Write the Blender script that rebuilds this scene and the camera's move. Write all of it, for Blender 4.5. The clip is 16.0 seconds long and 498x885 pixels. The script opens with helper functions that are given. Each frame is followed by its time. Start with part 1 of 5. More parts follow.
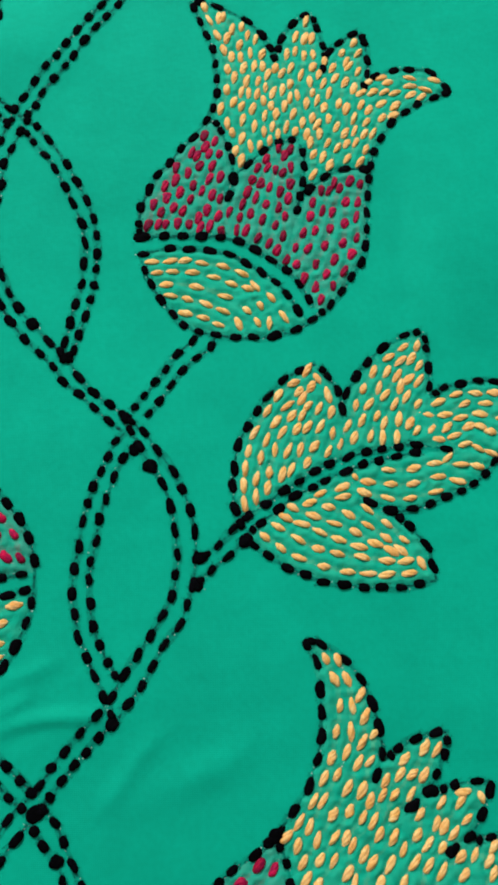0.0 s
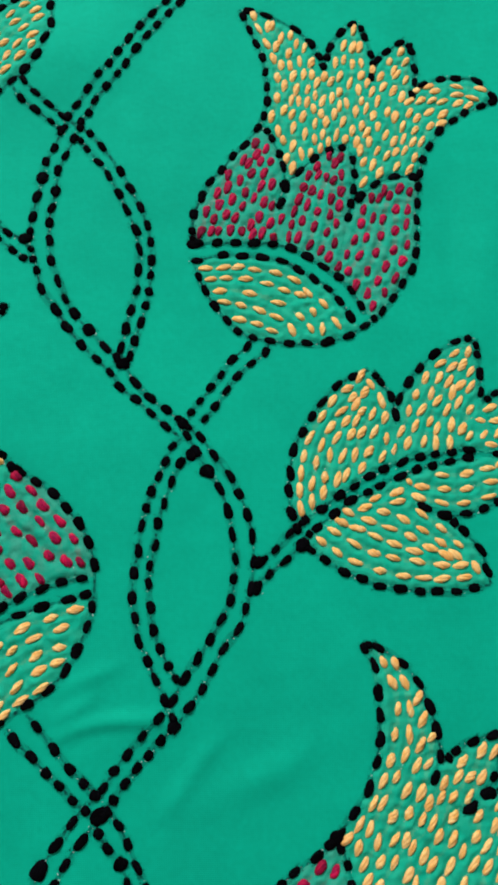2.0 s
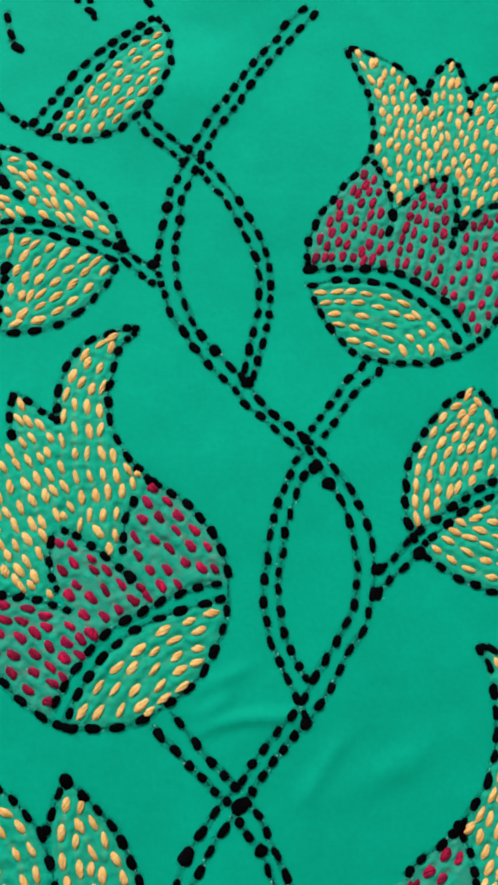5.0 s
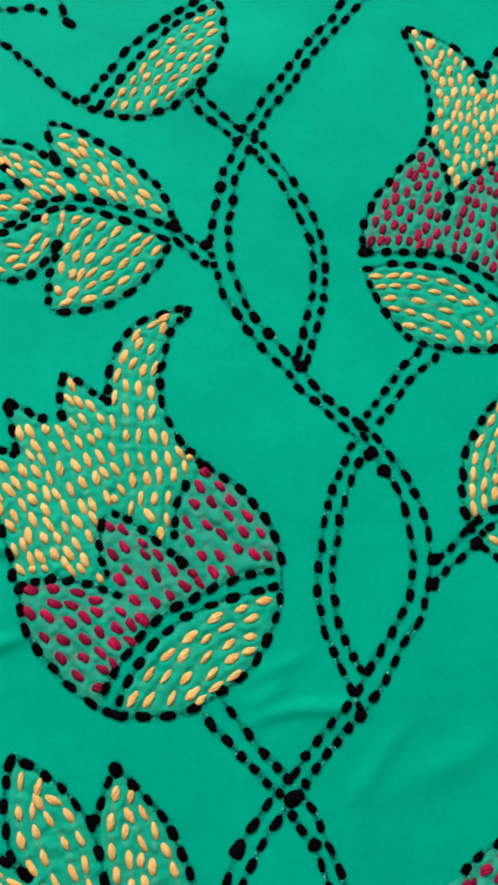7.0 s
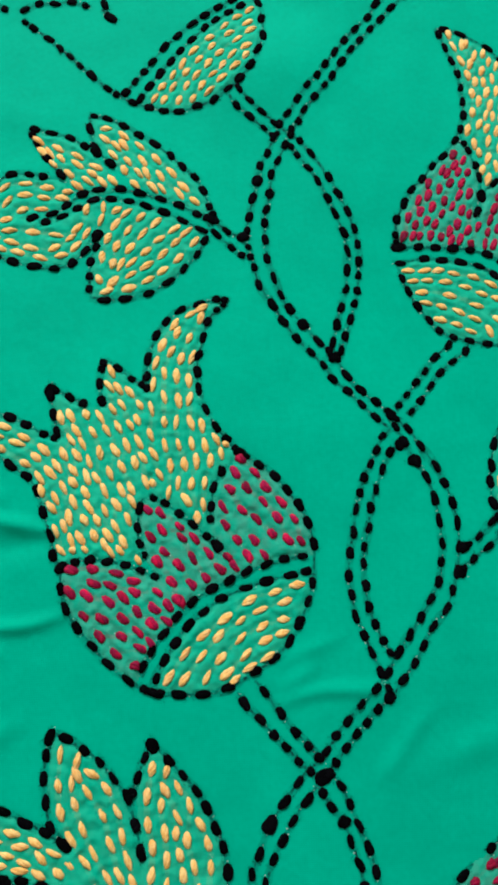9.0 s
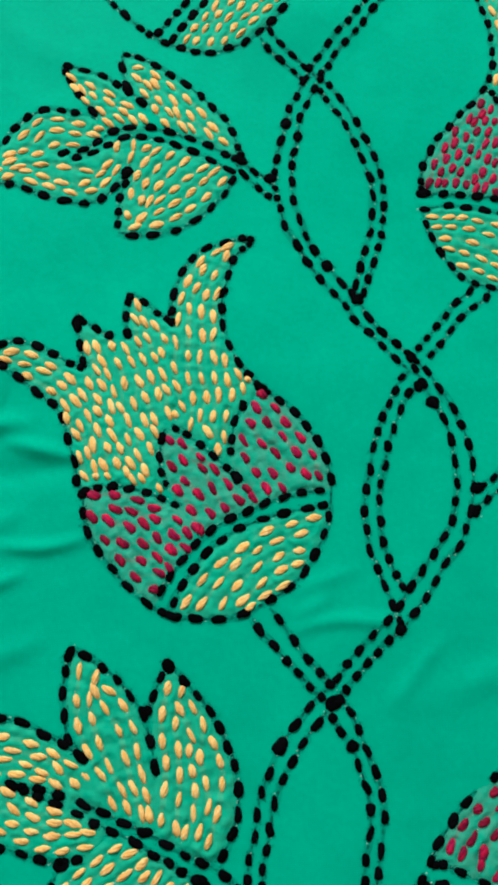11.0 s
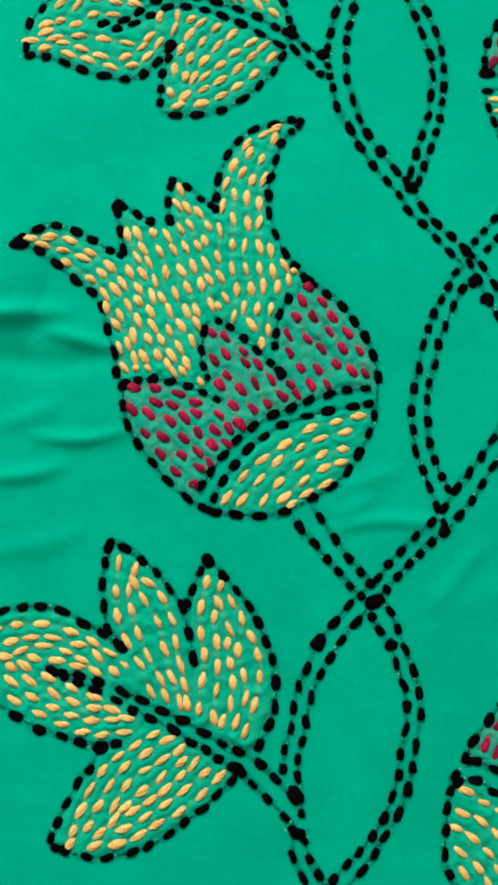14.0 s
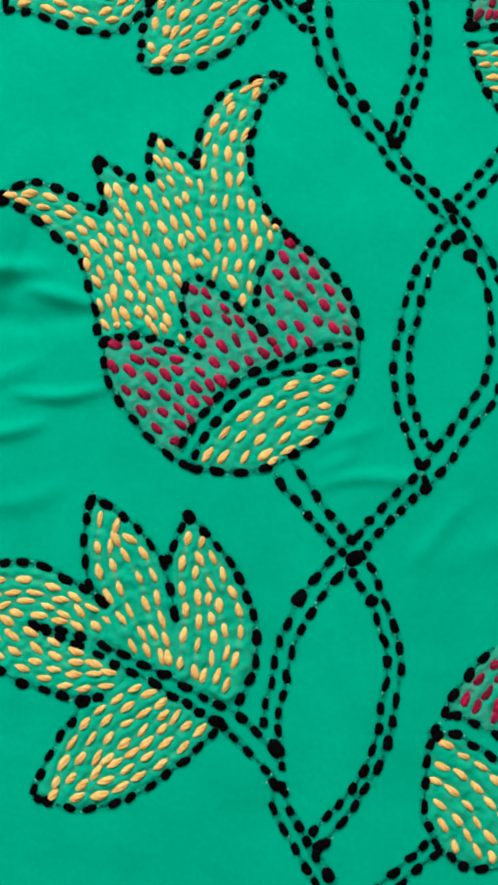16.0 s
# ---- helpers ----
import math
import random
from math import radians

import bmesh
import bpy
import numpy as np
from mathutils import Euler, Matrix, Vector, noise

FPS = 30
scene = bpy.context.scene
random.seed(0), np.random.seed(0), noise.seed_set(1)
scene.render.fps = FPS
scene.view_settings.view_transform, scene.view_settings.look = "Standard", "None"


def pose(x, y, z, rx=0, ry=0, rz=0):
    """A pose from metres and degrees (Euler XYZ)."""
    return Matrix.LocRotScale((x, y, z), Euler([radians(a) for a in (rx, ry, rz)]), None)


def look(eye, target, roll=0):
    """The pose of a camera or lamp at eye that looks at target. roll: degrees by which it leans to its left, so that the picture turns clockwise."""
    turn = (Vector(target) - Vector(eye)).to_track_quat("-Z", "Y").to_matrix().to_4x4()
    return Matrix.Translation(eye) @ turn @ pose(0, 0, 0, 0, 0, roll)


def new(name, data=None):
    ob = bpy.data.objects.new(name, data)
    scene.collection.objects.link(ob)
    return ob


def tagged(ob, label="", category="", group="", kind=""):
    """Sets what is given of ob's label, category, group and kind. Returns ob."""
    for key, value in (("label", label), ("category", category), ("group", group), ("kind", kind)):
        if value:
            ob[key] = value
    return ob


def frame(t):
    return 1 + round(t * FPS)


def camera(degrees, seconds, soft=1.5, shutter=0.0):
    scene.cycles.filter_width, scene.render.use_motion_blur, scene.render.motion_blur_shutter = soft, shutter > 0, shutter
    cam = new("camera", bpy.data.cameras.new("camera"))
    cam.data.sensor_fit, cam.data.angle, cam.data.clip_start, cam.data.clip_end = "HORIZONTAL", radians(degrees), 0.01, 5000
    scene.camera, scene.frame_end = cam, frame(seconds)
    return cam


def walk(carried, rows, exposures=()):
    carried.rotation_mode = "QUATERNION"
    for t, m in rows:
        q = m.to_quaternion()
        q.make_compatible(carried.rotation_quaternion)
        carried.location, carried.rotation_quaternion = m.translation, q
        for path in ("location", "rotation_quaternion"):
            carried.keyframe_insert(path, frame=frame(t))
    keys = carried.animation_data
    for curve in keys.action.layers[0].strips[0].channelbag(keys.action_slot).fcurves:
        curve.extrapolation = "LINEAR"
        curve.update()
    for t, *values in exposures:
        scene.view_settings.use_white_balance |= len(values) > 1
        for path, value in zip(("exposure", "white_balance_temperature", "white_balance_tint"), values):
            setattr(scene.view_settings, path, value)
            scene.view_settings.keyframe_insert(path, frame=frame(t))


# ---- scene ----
cam = camera(34.0, 16.0, soft=3.3)
PATH = [
    (0.0, -0.01389, -0.04578, 0.20517, 12.788, -4.156, 0.331),
    (0.5, -0.01739, -0.0464, 0.20415, 12.763, -4.266, 0.341),
    (1.0, -0.02207, -0.04766, 0.20463, 12.753, -4.473, 0.332),
    (1.5, -0.02467, -0.04913, 0.20434, 12.975, -4.238, 0.342),
    (2.0, -0.0296, -0.04552, 0.20596, 12.941, -4.48, 0.323),
    (2.5, -0.02962, -0.04523, 0.20985, 13.131, -4.209, 0.363),
    (3.0, -0.0352, -0.04671, 0.21205, 13.061, -4.586, 0.405),
    (3.5, -0.04051, -0.04769, 0.21323, 13.095, -4.142, 0.38),
    (4.0, -0.04749, -0.04627, 0.21691, 13.131, -4.229, 0.402),
    (4.5, -0.0567, -0.04595, 0.21851, 13.234, -4.599, 0.358),
    (7.0, -0.07577, -0.04935, 0.21088, 13.162, -4.353, 1.441),
    (7.5, -0.08075, -0.04963, 0.21302, 13.086, -4.568, 1.631),
    (8.0, -0.08548, -0.05019, 0.21266, 13.176, -4.506, 2.039),
    (10.5, -0.08481, -0.06414, 0.21833, 12.234, -4.632, 3.149),
    (11.0, -0.08751, -0.06774, 0.21585, 11.701, -4.254, 4.263),
    (11.5, -0.08982, -0.06853, 0.21357, 10.337, -3.882, 5.064),
    (12.0, -0.09207, -0.07068, 0.21094, 9.213, -3.471, 5.497),
    (12.5, -0.09265, -0.07214, 0.2109, 8.253, -3.178, 5.698),
    (13.0, -0.0929, -0.0729, 0.20926, 7.498, -3.155, 5.819),
    (13.5, -0.09154, -0.07303, 0.20734, 6.748, -2.802, 5.866),
    (14.0, -0.09138, -0.07309, 0.20859, 5.885, -2.72, 5.835),
    (14.5, -0.08946, -0.07364, 0.20763, 5.263, -2.616, 5.872),
    (15.0, -0.09004, -0.0758, 0.20692, 4.932, -2.498, 5.817),
    (15.5, -0.08757, -0.0771, 0.20703, 4.688, -2.328, 5.816),
    (16.0, -0.08407, -0.07871, 0.20838, 4.603, -2.202, 5.776),
]
walk(cam, [(t, pose(*row)) for t, *row in PATH], exposures=[
    (0.0, -0.07, 6270, 15), (4.5, -0.08, 6290, 14), (8.0, 0.0, 6310, 11), (11.2, 0.05, 6390, 8), (13.0, 0.05, 6480, 2), (16.0, 0.08, 6440, 5)])

# ---- world and light ----
world = bpy.data.worlds.new("sky")
scene.world = world
world.use_nodes = True
sky = world.node_tree.nodes.new("ShaderNodeTexSky")
sky.sky_type, sky.sun_disc = "NISHITA", False
sky.sun_elevation, sky.sun_rotation = radians(50), radians(200)
background = world.node_tree.nodes["Background"]
background.inputs["Strength"].default_value = 0.1
world.node_tree.links.new(sky.outputs[0], background.inputs["Color"])

window_light = bpy.data.lights.new("window_daylight", "AREA")
window_light.shape, window_light.size, window_light.size_y = "RECTANGLE", 1.0, 0.9
window_light.energy, window_light.color = 43.5, (1.0, 0.98, 0.95)
new("window_daylight", window_light).matrix_world = look((-0.55, 1.30, 1.15), (-0.1, 0.0, 0.0))


# ---- materials ----
def material(name, rough=0.8, metal=0.0):
    mat = bpy.data.materials.new(name)
    mat.use_nodes = True
    bsdf = mat.node_tree.nodes["Principled BSDF"]
    bsdf.inputs["Roughness"].default_value = rough
    bsdf.inputs["Metallic"].default_value = metal
    return mat, mat.node_tree, bsdf


def node(tree, kind, **sockets):
    made = tree.nodes.new(kind)
    for key, value in sockets.items():
        made.inputs[key.replace("_", " ")].default_value = value
    return made


def noise_tex(tree, coords, scale, detail=3.0):
    made = node(tree, "ShaderNodeTexNoise", Scale=scale, Detail=detail)
    tree.links.new(coords, made.inputs["Vector"])
    return made.outputs["Fac"]


def ramp(tree, fac, stops):
    made = tree.nodes.new("ShaderNodeValToRGB")
    elements = made.color_ramp.elements
    while len(elements) < len(stops):
        elements.new(0.5)
    for element, (place, colour) in zip(elements, stops):
        element.position, element.color = place, (*colour, 1.0)
    tree.links.new(fac, made.inputs["Fac"])
    return made.outputs["Color"]


def mix(tree, fac, a, b, blend="MIX"):
    made = tree.nodes.new("ShaderNodeMix")
    made.data_type, made.blend_type = "RGBA", blend
    for slot, value in ((0, fac), (6, a), (7, b)):
        if isinstance(value, bpy.types.NodeSocket):
            tree.links.new(value, made.inputs[slot])
        else:
            made.inputs[slot].default_value = value
    return made.outputs[2]


def weave(tree, coords, pitch):
    """Plain weave: crossed thread waves, as a height."""
    waves = []
    for direction in ("X", "Y"):
        wave = node(tree, "ShaderNodeTexWave", Scale=0.314 / pitch, Distortion=1.2, Detail=2.0, Detail_Scale=0.6)
        wave.bands_direction = direction
        tree.links.new(coords, wave.inputs["Vector"])
        waves.append(wave.outputs["Fac"])
    both = tree.nodes.new("ShaderNodeMath")
    both.operation = "ADD"
    tree.links.new(waves[0], both.inputs[0])
    tree.links.new(waves[1], both.inputs[1])
    return both.outputs[0]


def bump(tree, bsdf, height_socket, strength, distance):
    made = node(tree, "ShaderNodeBump", Strength=strength, Distance=distance)
    tree.links.new(height_socket, made.inputs["Height"])
    tree.links.new(made.outputs[0], bsdf.inputs["Normal"])


GREEN = (0.0, 0.40, 0.245)


def cloth_material(name, tint=None, amount=0.0, spots=350.0, pucker=0.0):
    """Green cotton with a fine weave; tint: thread on the back that shows through, in flecks."""
    mat, tree, bsdf = material(name, 0.75)
    coords = tree.nodes.new("ShaderNodeTexCoord").outputs["Object"]
    soft = ramp(tree, noise_tex(tree, coords, 22.0), [(0.3, [c * 0.93 for c in GREEN]), (0.7, [c * 1.06 for c in GREEN])])
    slub = ramp(tree, noise_tex(tree, coords, 700.0, 4.0), [(0.3, (0.95, 0.95, 0.95)), (0.7, (1.04, 1.04, 1.04))])
    colour = mix(tree, 1.0, soft, slub, "MULTIPLY")
    blotch = ramp(tree, noise_tex(tree, coords, 110.0, 3.0), [(0.3, (0.955, 0.965, 0.965)), (0.7, (1.03, 1.035, 1.035))])
    colour = mix(tree, 1.0, colour, blotch, "MULTIPLY")
    threads = weave(tree, coords, 0.00042)
    colour = mix(tree, 1.0, colour, ramp(tree, threads, [(0.2, (0.93, 0.93, 0.93)), (0.9, (1.04, 1.04, 1.04))]), "MULTIPLY")
    if tint:
        flecks = ramp(tree, noise_tex(tree, coords, spots, 2.0), [(0.32, [amount * 0.2] * 3), (0.68, [min(1.0, amount * 1.25)] * 3)])
        colour = mix(tree, flecks, colour, (*tint, 1.0))
    tree.links.new(colour, bsdf.inputs["Base Color"])
    bsdf.inputs["Specular IOR Level"].default_value = 0.05
    bsdf.inputs["Sheen Weight"].default_value = 0.0
    bump(tree, bsdf, threads, 0.25, 0.00006)
    if pucker:
        fine = bsdf.inputs["Normal"].links[0].from_node
        wide = node(tree, "ShaderNodeBump", Strength=1.0, Distance=pucker)
        tree.links.new(noise_tex(tree, coords, 260.0, 1.5), wide.inputs["Height"])
        tree.links.new(wide.outputs[0], fine.inputs["Normal"])
    return mat


def thread_material(name, colour, spread, rough=0.55, specular=0.2, deep=(0.8, 0.8, 0.8), mottle=(0.9, 0.9, 0.9)):
    """Stranded cotton: twisted fibres along the stitch, each stitch a shade of its own."""
    mat, tree, bsdf = material(name, rough)
    where = tree.nodes.new("ShaderNodeTexCoord").outputs["Object"]
    info = tree.nodes.new("ShaderNodeObjectInfo")
    shade = ramp(tree, info.outputs["Random"], [(0.0, [c * (1 - spread) for c in colour]), (1.0, [min(1.0, c * (1 + spread)) for c in colour])])
    single = tree.nodes.new("ShaderNodeNewGeometry").outputs["Random Per Island"]
    shade = mix(tree, 1.0, shade, ramp(tree, single, [(0.0, deep), (1.0, (1.04, 1.04, 1.04))]), "MULTIPLY")
    fibre = node(tree, "ShaderNodeTexWave", Scale=1.5, Distortion=1.6, Detail=2.0)
    fibre.bands_direction = "DIAGONAL"
    stretch = node(tree, "ShaderNodeMapping", Scale=(0.55, 2.4, 0.6))
    tree.links.new(where, stretch.inputs["Vector"])
    tree.links.new(stretch.outputs[0], fibre.inputs["Vector"])
    grain = ramp(tree, fibre.outputs["Fac"], [(0.05, (0.86, 0.70, 0.58)), (0.6, (1.04, 1.04, 1.04))])
    shade = mix(tree, 1.0, shade, grain, "MULTIPLY")
    place = tree.nodes.new("ShaderNodeNewGeometry").outputs["Position"]
    # noise blotches multiply the thread colour towards a deeper tone
    mottle = ramp(tree, noise_tex(tree, place, 750.0, 2.0), [(0.35, mottle), (0.62, (1.03, 1.03, 1.03))])
    tree.links.new(mix(tree, 1.0, shade, mottle, "MULTIPLY"), bsdf.inputs["Base Color"])
    bsdf.inputs["Specular IOR Level"].default_value = specular
    bsdf.inputs["Sheen Weight"].default_value = 0.0
    bump(tree, bsdf, fibre.outputs["Fac"], 0.35, 0.00012)
    return mat


def plain_material(name, colour, rough, grain=18.0):
    mat, tree, bsdf = material(name, rough)
    coords = tree.nodes.new("ShaderNodeTexCoord").outputs["Object"]
    tree.links.new(ramp(tree, noise_tex(tree, coords, grain, 5.0), [(0.3, [c * 0.88 for c in colour]), (0.7, colour)]), bsdf.inputs["Base Color"])
    return mat


COTTON = cloth_material("green_cotton", pucker=0.00013)
COTTON_RED = [cloth_material("green_cotton_near_red", (0.11, 0.29, 0.22), 0.32, pucker=0.0009), cloth_material("green_cotton_red_backed", (0.19, 0.20, 0.165), 0.46, pucker=0.0009)]
COTTON_YELLOW = [cloth_material("green_cotton_near_yellow", (0.06, 0.42, 0.235), 0.22, pucker=0.0009), cloth_material("green_cotton_yellow_backed", (0.15, 0.42, 0.21), 0.34, pucker=0.0009)]
TRACED = cloth_material("green_cotton_black_backed", (0.002, 0.055, 0.042), 1.0, 900.0)
DULLED = cloth_material("green_cotton_dulled", (0.002, 0.20, 0.125), 0.5, 420.0)
BLACK = thread_material("black_thread", (0.0018, 0.0019, 0.0028), 0.5, 0.85, 0.025)
YELLOW = thread_material("yellow_thread", (1.0, 0.74, 0.345), 0.09, 0.6, 0.14, (0.94, 0.77, 0.53), (0.96, 0.80, 0.56))
RED = thread_material("red_thread", (0.63, 0.005, 0.056), 0.40, 0.6, 0.12, (0.38, 0.8, 0.75), (0.60, 1.0, 1.0))
PLASTER = plain_material("white_plaster", (0.66, 0.66, 0.65), 0.9)
LINT = plain_material("pale_lint", (0.42, 0.62, 0.52), 0.9, 900.0)
BOARDS = plain_material("wood_floor", (0.30, 0.20, 0.12), 0.5)


# ---- room ----
def box(bm, lo, hi):
    size = [b - a for a, b in zip(lo, hi)]
    middle = [(a + b) / 2 for a, b in zip(lo, hi)]
    bmesh.ops.create_cube(bm, size=1.0, matrix=Matrix.LocRotScale(middle, None, size))


def structure(name, boxes, mat, label, category):
    bm = bmesh.new()
    for lo, hi in boxes:
        box(bm, lo, hi)
    mesh = bpy.data.meshes.new(name)
    bm.to_mesh(mesh)
    bm.free()
    mesh.materials.append(mat)
    return tagged(new(name, mesh), label, category, kind="structure")


FLOOR = -0.0022
structure("floor", [((-1.7, -1.5, -0.1), (1.5, 1.35, FLOOR))], BOARDS, "plain brown wooden floor under the cloth", "floor")
structure("ceiling", [((-1.7, -1.5, 2.4), (1.5, 1.35, 2.5))], PLASTER, "plain white plaster ceiling", "ceiling")
structure("wall_south", [((-1.7, -1.6, -0.1), (1.5, -1.5, 2.5))], PLASTER, "plain white plaster wall", "wall")
structure("wall_west", [((-1.8, -1.6, -0.1), (-1.7, 1.6, 2.5))], PLASTER, "plain white plaster wall", "wall")
structure("wall_east", [((1.5, -1.6, -0.1), (1.6, 1.6, 2.5))], PLASTER, "plain white plaster wall", "wall")
structure("wall_north", [((-1.7, 1.25, -0.1), (-1.45, 1.35, 2.5)), ((0.35, 1.25, -0.1), (1.5, 1.35, 2.5)),
                         ((-1.45, 1.25, -0.1), (0.35, 1.35, 0.4)), ((-1.45, 1.25, 1.9), (0.35, 1.35, 2.5))],
          PLASTER, "white plaster wall with an open window", "wall")

# ---- cloth ----
MM = 0.001
RIDGES = [
    (-159, -25, -138, -24, 1.9, 2.50),
    (-136, -29, -122, -29, 1.4, 1.70),
    (-155, -36, -123, -34, 2.6, -1.20),
    (-135, -55, -118, -52, 1.2, 1.55),
    (-148, -67, -133, -62, 1.4, 1.45),
    (-147, -52, -135, -47, 1.8, 0.85),
    (-58, -58, -46, -55, 1.4, 0.60),
    (-59, -66, -52, -61, 1.6, 0.70),
    (-56, -70, -37, -66, 1.3, 1.15),
    (-142, -85, -126, -78, 2.0, 0.85),
    (-33, -85, -21, -73, 1.7, 0.65),
    (-24, -86, 1, -72, 3.0, 0.40),
    (-49, -74, -27, -63, 2.4, 0.35),
    (-17, -86, -2, -74, 2.6, 0.35),
    (-142, 71, -124, 77, 3.0, 0.40),
    (-69, 156, -44, 160, 13.0, 2.60),
    (-163, -16, -146, -19, 16.0, 3.00),
    (-156, 95, -137, 88, 3.0, 0.40),
    (51, 59, 77, 59, 20.0, 2.20),
    (-83, 107, -51, 122, 10.0, 2.30),
]


# broad swells of the loose cloth: x, y, radius and height in mm
SWELLS = [
    (8, 93, 18, 1.2),
    (-105, -14, 34, 1.3),
    (-20, 42, 20, -0.9),
    (-129, -88, 34, 1.4),
    (20, 130, 20, -0.7),
    (-20, -110, 14, 0.6),
    (52, 50, 14, 0.8),
    (44, 122, 14, -0.7),
    (-140, 122, 14, -0.7),
]


def height(x, y):
    """The cloth's height in mm at x, y in mm: a slow waviness, broad swells and a few creases."""
    h = 0.35 * noise.noise((x * 0.021, y * 0.021, 3.1)) + 0.17 * noise.noise((x * 0.06 + y * 0.02, y * 0.09, 8.4)) + 0.06 * noise.noise((x * 0.16, y * 0.22, 2.7))
    h += 0.05 * abs(noise.noise((x * 0.05 + y * 0.03, y * 0.16 - x * 0.03, 6.3)))
    for sx, sy, radius, high in SWELLS:
        h += high * math.exp(-0.5 * ((x - sx) ** 2 + (y - sy) ** 2) / radius ** 2)
    for ax, ay, bx, by, wide, high in RIDGES:
        ux, uy = bx - ax, by - ay
        long = math.hypot(ux, uy)
        along = ((x - ax) * ux + (y - ay) * uy) / long
        if -0.3 * long < along < 1.3 * long:
            bend = 1.2 * math.sin(along * 0.16 + ax)
            off = ((y - ay) * ux - (x - ax) * uy) / long - bend
            if abs(off) < 3.5 * wide:
                fade = max(0.0, 1 - ((along / long - 0.5) / 0.8) ** 2)
                h += high * fade * math.exp(-0.5 * (off / wide) ** 2)
    return h


def sheet():
    """The cloth: one wavy sheet with a turned-down hem."""
    x0, x1, y0, y1 = -215, 145, -215, 215
    wide, tall = x1 - x0 + 1, y1 - y0 + 1
    verts = [(x * MM, y * MM, height(x, y) * MM) for y in range(y0, y1 + 1) for x in range(x0, x1 + 1)]
    faces = [(i, i + 1, i + 1 + wide, i + wide) for r in range(tall - 1) for i in range(r * wide, r * wide + wide - 1)]
    rim = list(range(wide)) + [r * wide + wide - 1 for r in range(1, tall)]
    rim += [(tall - 1) * wide + c for c in range(wide - 2, -1, -1)] + [r * wide for r in range(tall - 2, 0, -1)]
    first = len(verts)
    verts += [(verts[i][0] * 1.002, verts[i][1] * 1.002, FLOOR) for i in rim]
    count = len(rim)
    faces += [(rim[k], first + k, first + (k + 1) % count, rim[(k + 1) % count]) for k in range(count)]
    return verts, faces


def mesh_object(name, verts, faces, mat, parent=None, label=""):
    mesh = bpy.data.meshes.new(name)
    mesh.from_pydata(verts, [], faces)
    mesh.polygons.foreach_set("use_smooth", [True] * len(faces))
    mesh.materials.append(mat)
    ob = new(name, mesh)
    ob.parent = parent
    return tagged(ob, label)


cloth = mesh_object("embroidered_cloth", *sheet(), COTTON)
tagged(cloth, "emerald green cotton cloth with running-stitch flowers, lying slightly creased", "cloth")


# ---- stitches ----
def grain_mesh(name, mat, blunt, seed, strands=4, apart=0.21, ragged=1.0):
    """One stitch: twisted strands side by side, thick in the middle, whose ends dive into the cloth. Unit size."""
    rnd = random.Random(seed)
    rings, around = 9, 7
    twist, phase = rnd.uniform(0.5, 2.2), rnd.uniform(0, 6)
    bow, taper = rnd.uniform(-0.07, 0.07) * ragged, rnd.uniform(-0.25, 0.25) * ragged
    verts, faces = [], []
    for k in range(strands):
        first, lean = len(verts), taper + rnd.uniform(-0.15, 0.15)
        stray, fat = rnd.uniform(-0.09, 0.09) * ragged, rnd.uniform(0.42, 0.54) - apart
        rise = rnd.uniform(-0.05, 0.08) * ragged
        begin, end = -1 + rnd.uniform(0, 0.24) * ragged, 1 - rnd.uniform(0, 0.24) * ragged
        for r in range(rings):
            u = begin + (end - begin) * r / (rings - 1)
            thick = max(0.03, 1 - abs(u) ** blunt) ** 0.6
            thick *= 1 + lean * u
            turn = 2 * math.pi * k / strands + twist * u + phase
            cy = apart * thick * math.cos(turn) + stray * thick + bow * (1 - 2 * u * u)
            cz = (0.17 * math.sin(turn) + rise) * thick
            radius = fat * thick * (1 + 0.12 * ragged * rnd.uniform(-1, 1)) if 0 < r < rings - 1 else 0.05
            for a in range(around):
                p = 2 * math.pi * a / around
                verts.append((0.5 * u, cy + radius * math.cos(p), cz + radius * math.sin(p) + 0.22 - 0.34 * abs(u) ** 3))
        for r in range(rings - 1):
            for a in range(around):
                b = (a + 1) % around
                faces.append(tuple(first + n for n in (r * around + a, r * around + b, (r + 1) * around + b, (r + 1) * around + a)))
    mesh = bpy.data.meshes.new(name)
    mesh.from_pydata(verts, [], faces)
    mesh.polygons.foreach_set("use_smooth", [True] * len(faces))
    mesh.materials.append(mat)
    return mesh


# thread: meshes, length, width, height in mm
THREADS = {
    "black": ([grain_mesh("black_stitch", BLACK, 2.6, s, 3, 0.12, 0.5) for s in range(10)], 3.8, 2.4, 1.15),
    "yellow": ([grain_mesh("yellow_stitch", YELLOW, 1.5, 10 + s, 4, 0.22, 0.6) for s in range(14)], 4.7, 2.05, 1.55),
    "red": ([grain_mesh("red_stitch", RED, 2.5, 30 + s) for s in range(12)], 4.4, 2.35, 1.5),
}
dice, hairs = random.Random(5), random.Random(9)
HOLES, FUZZ = [], []
PUFF = 0.48
BLACKS = []


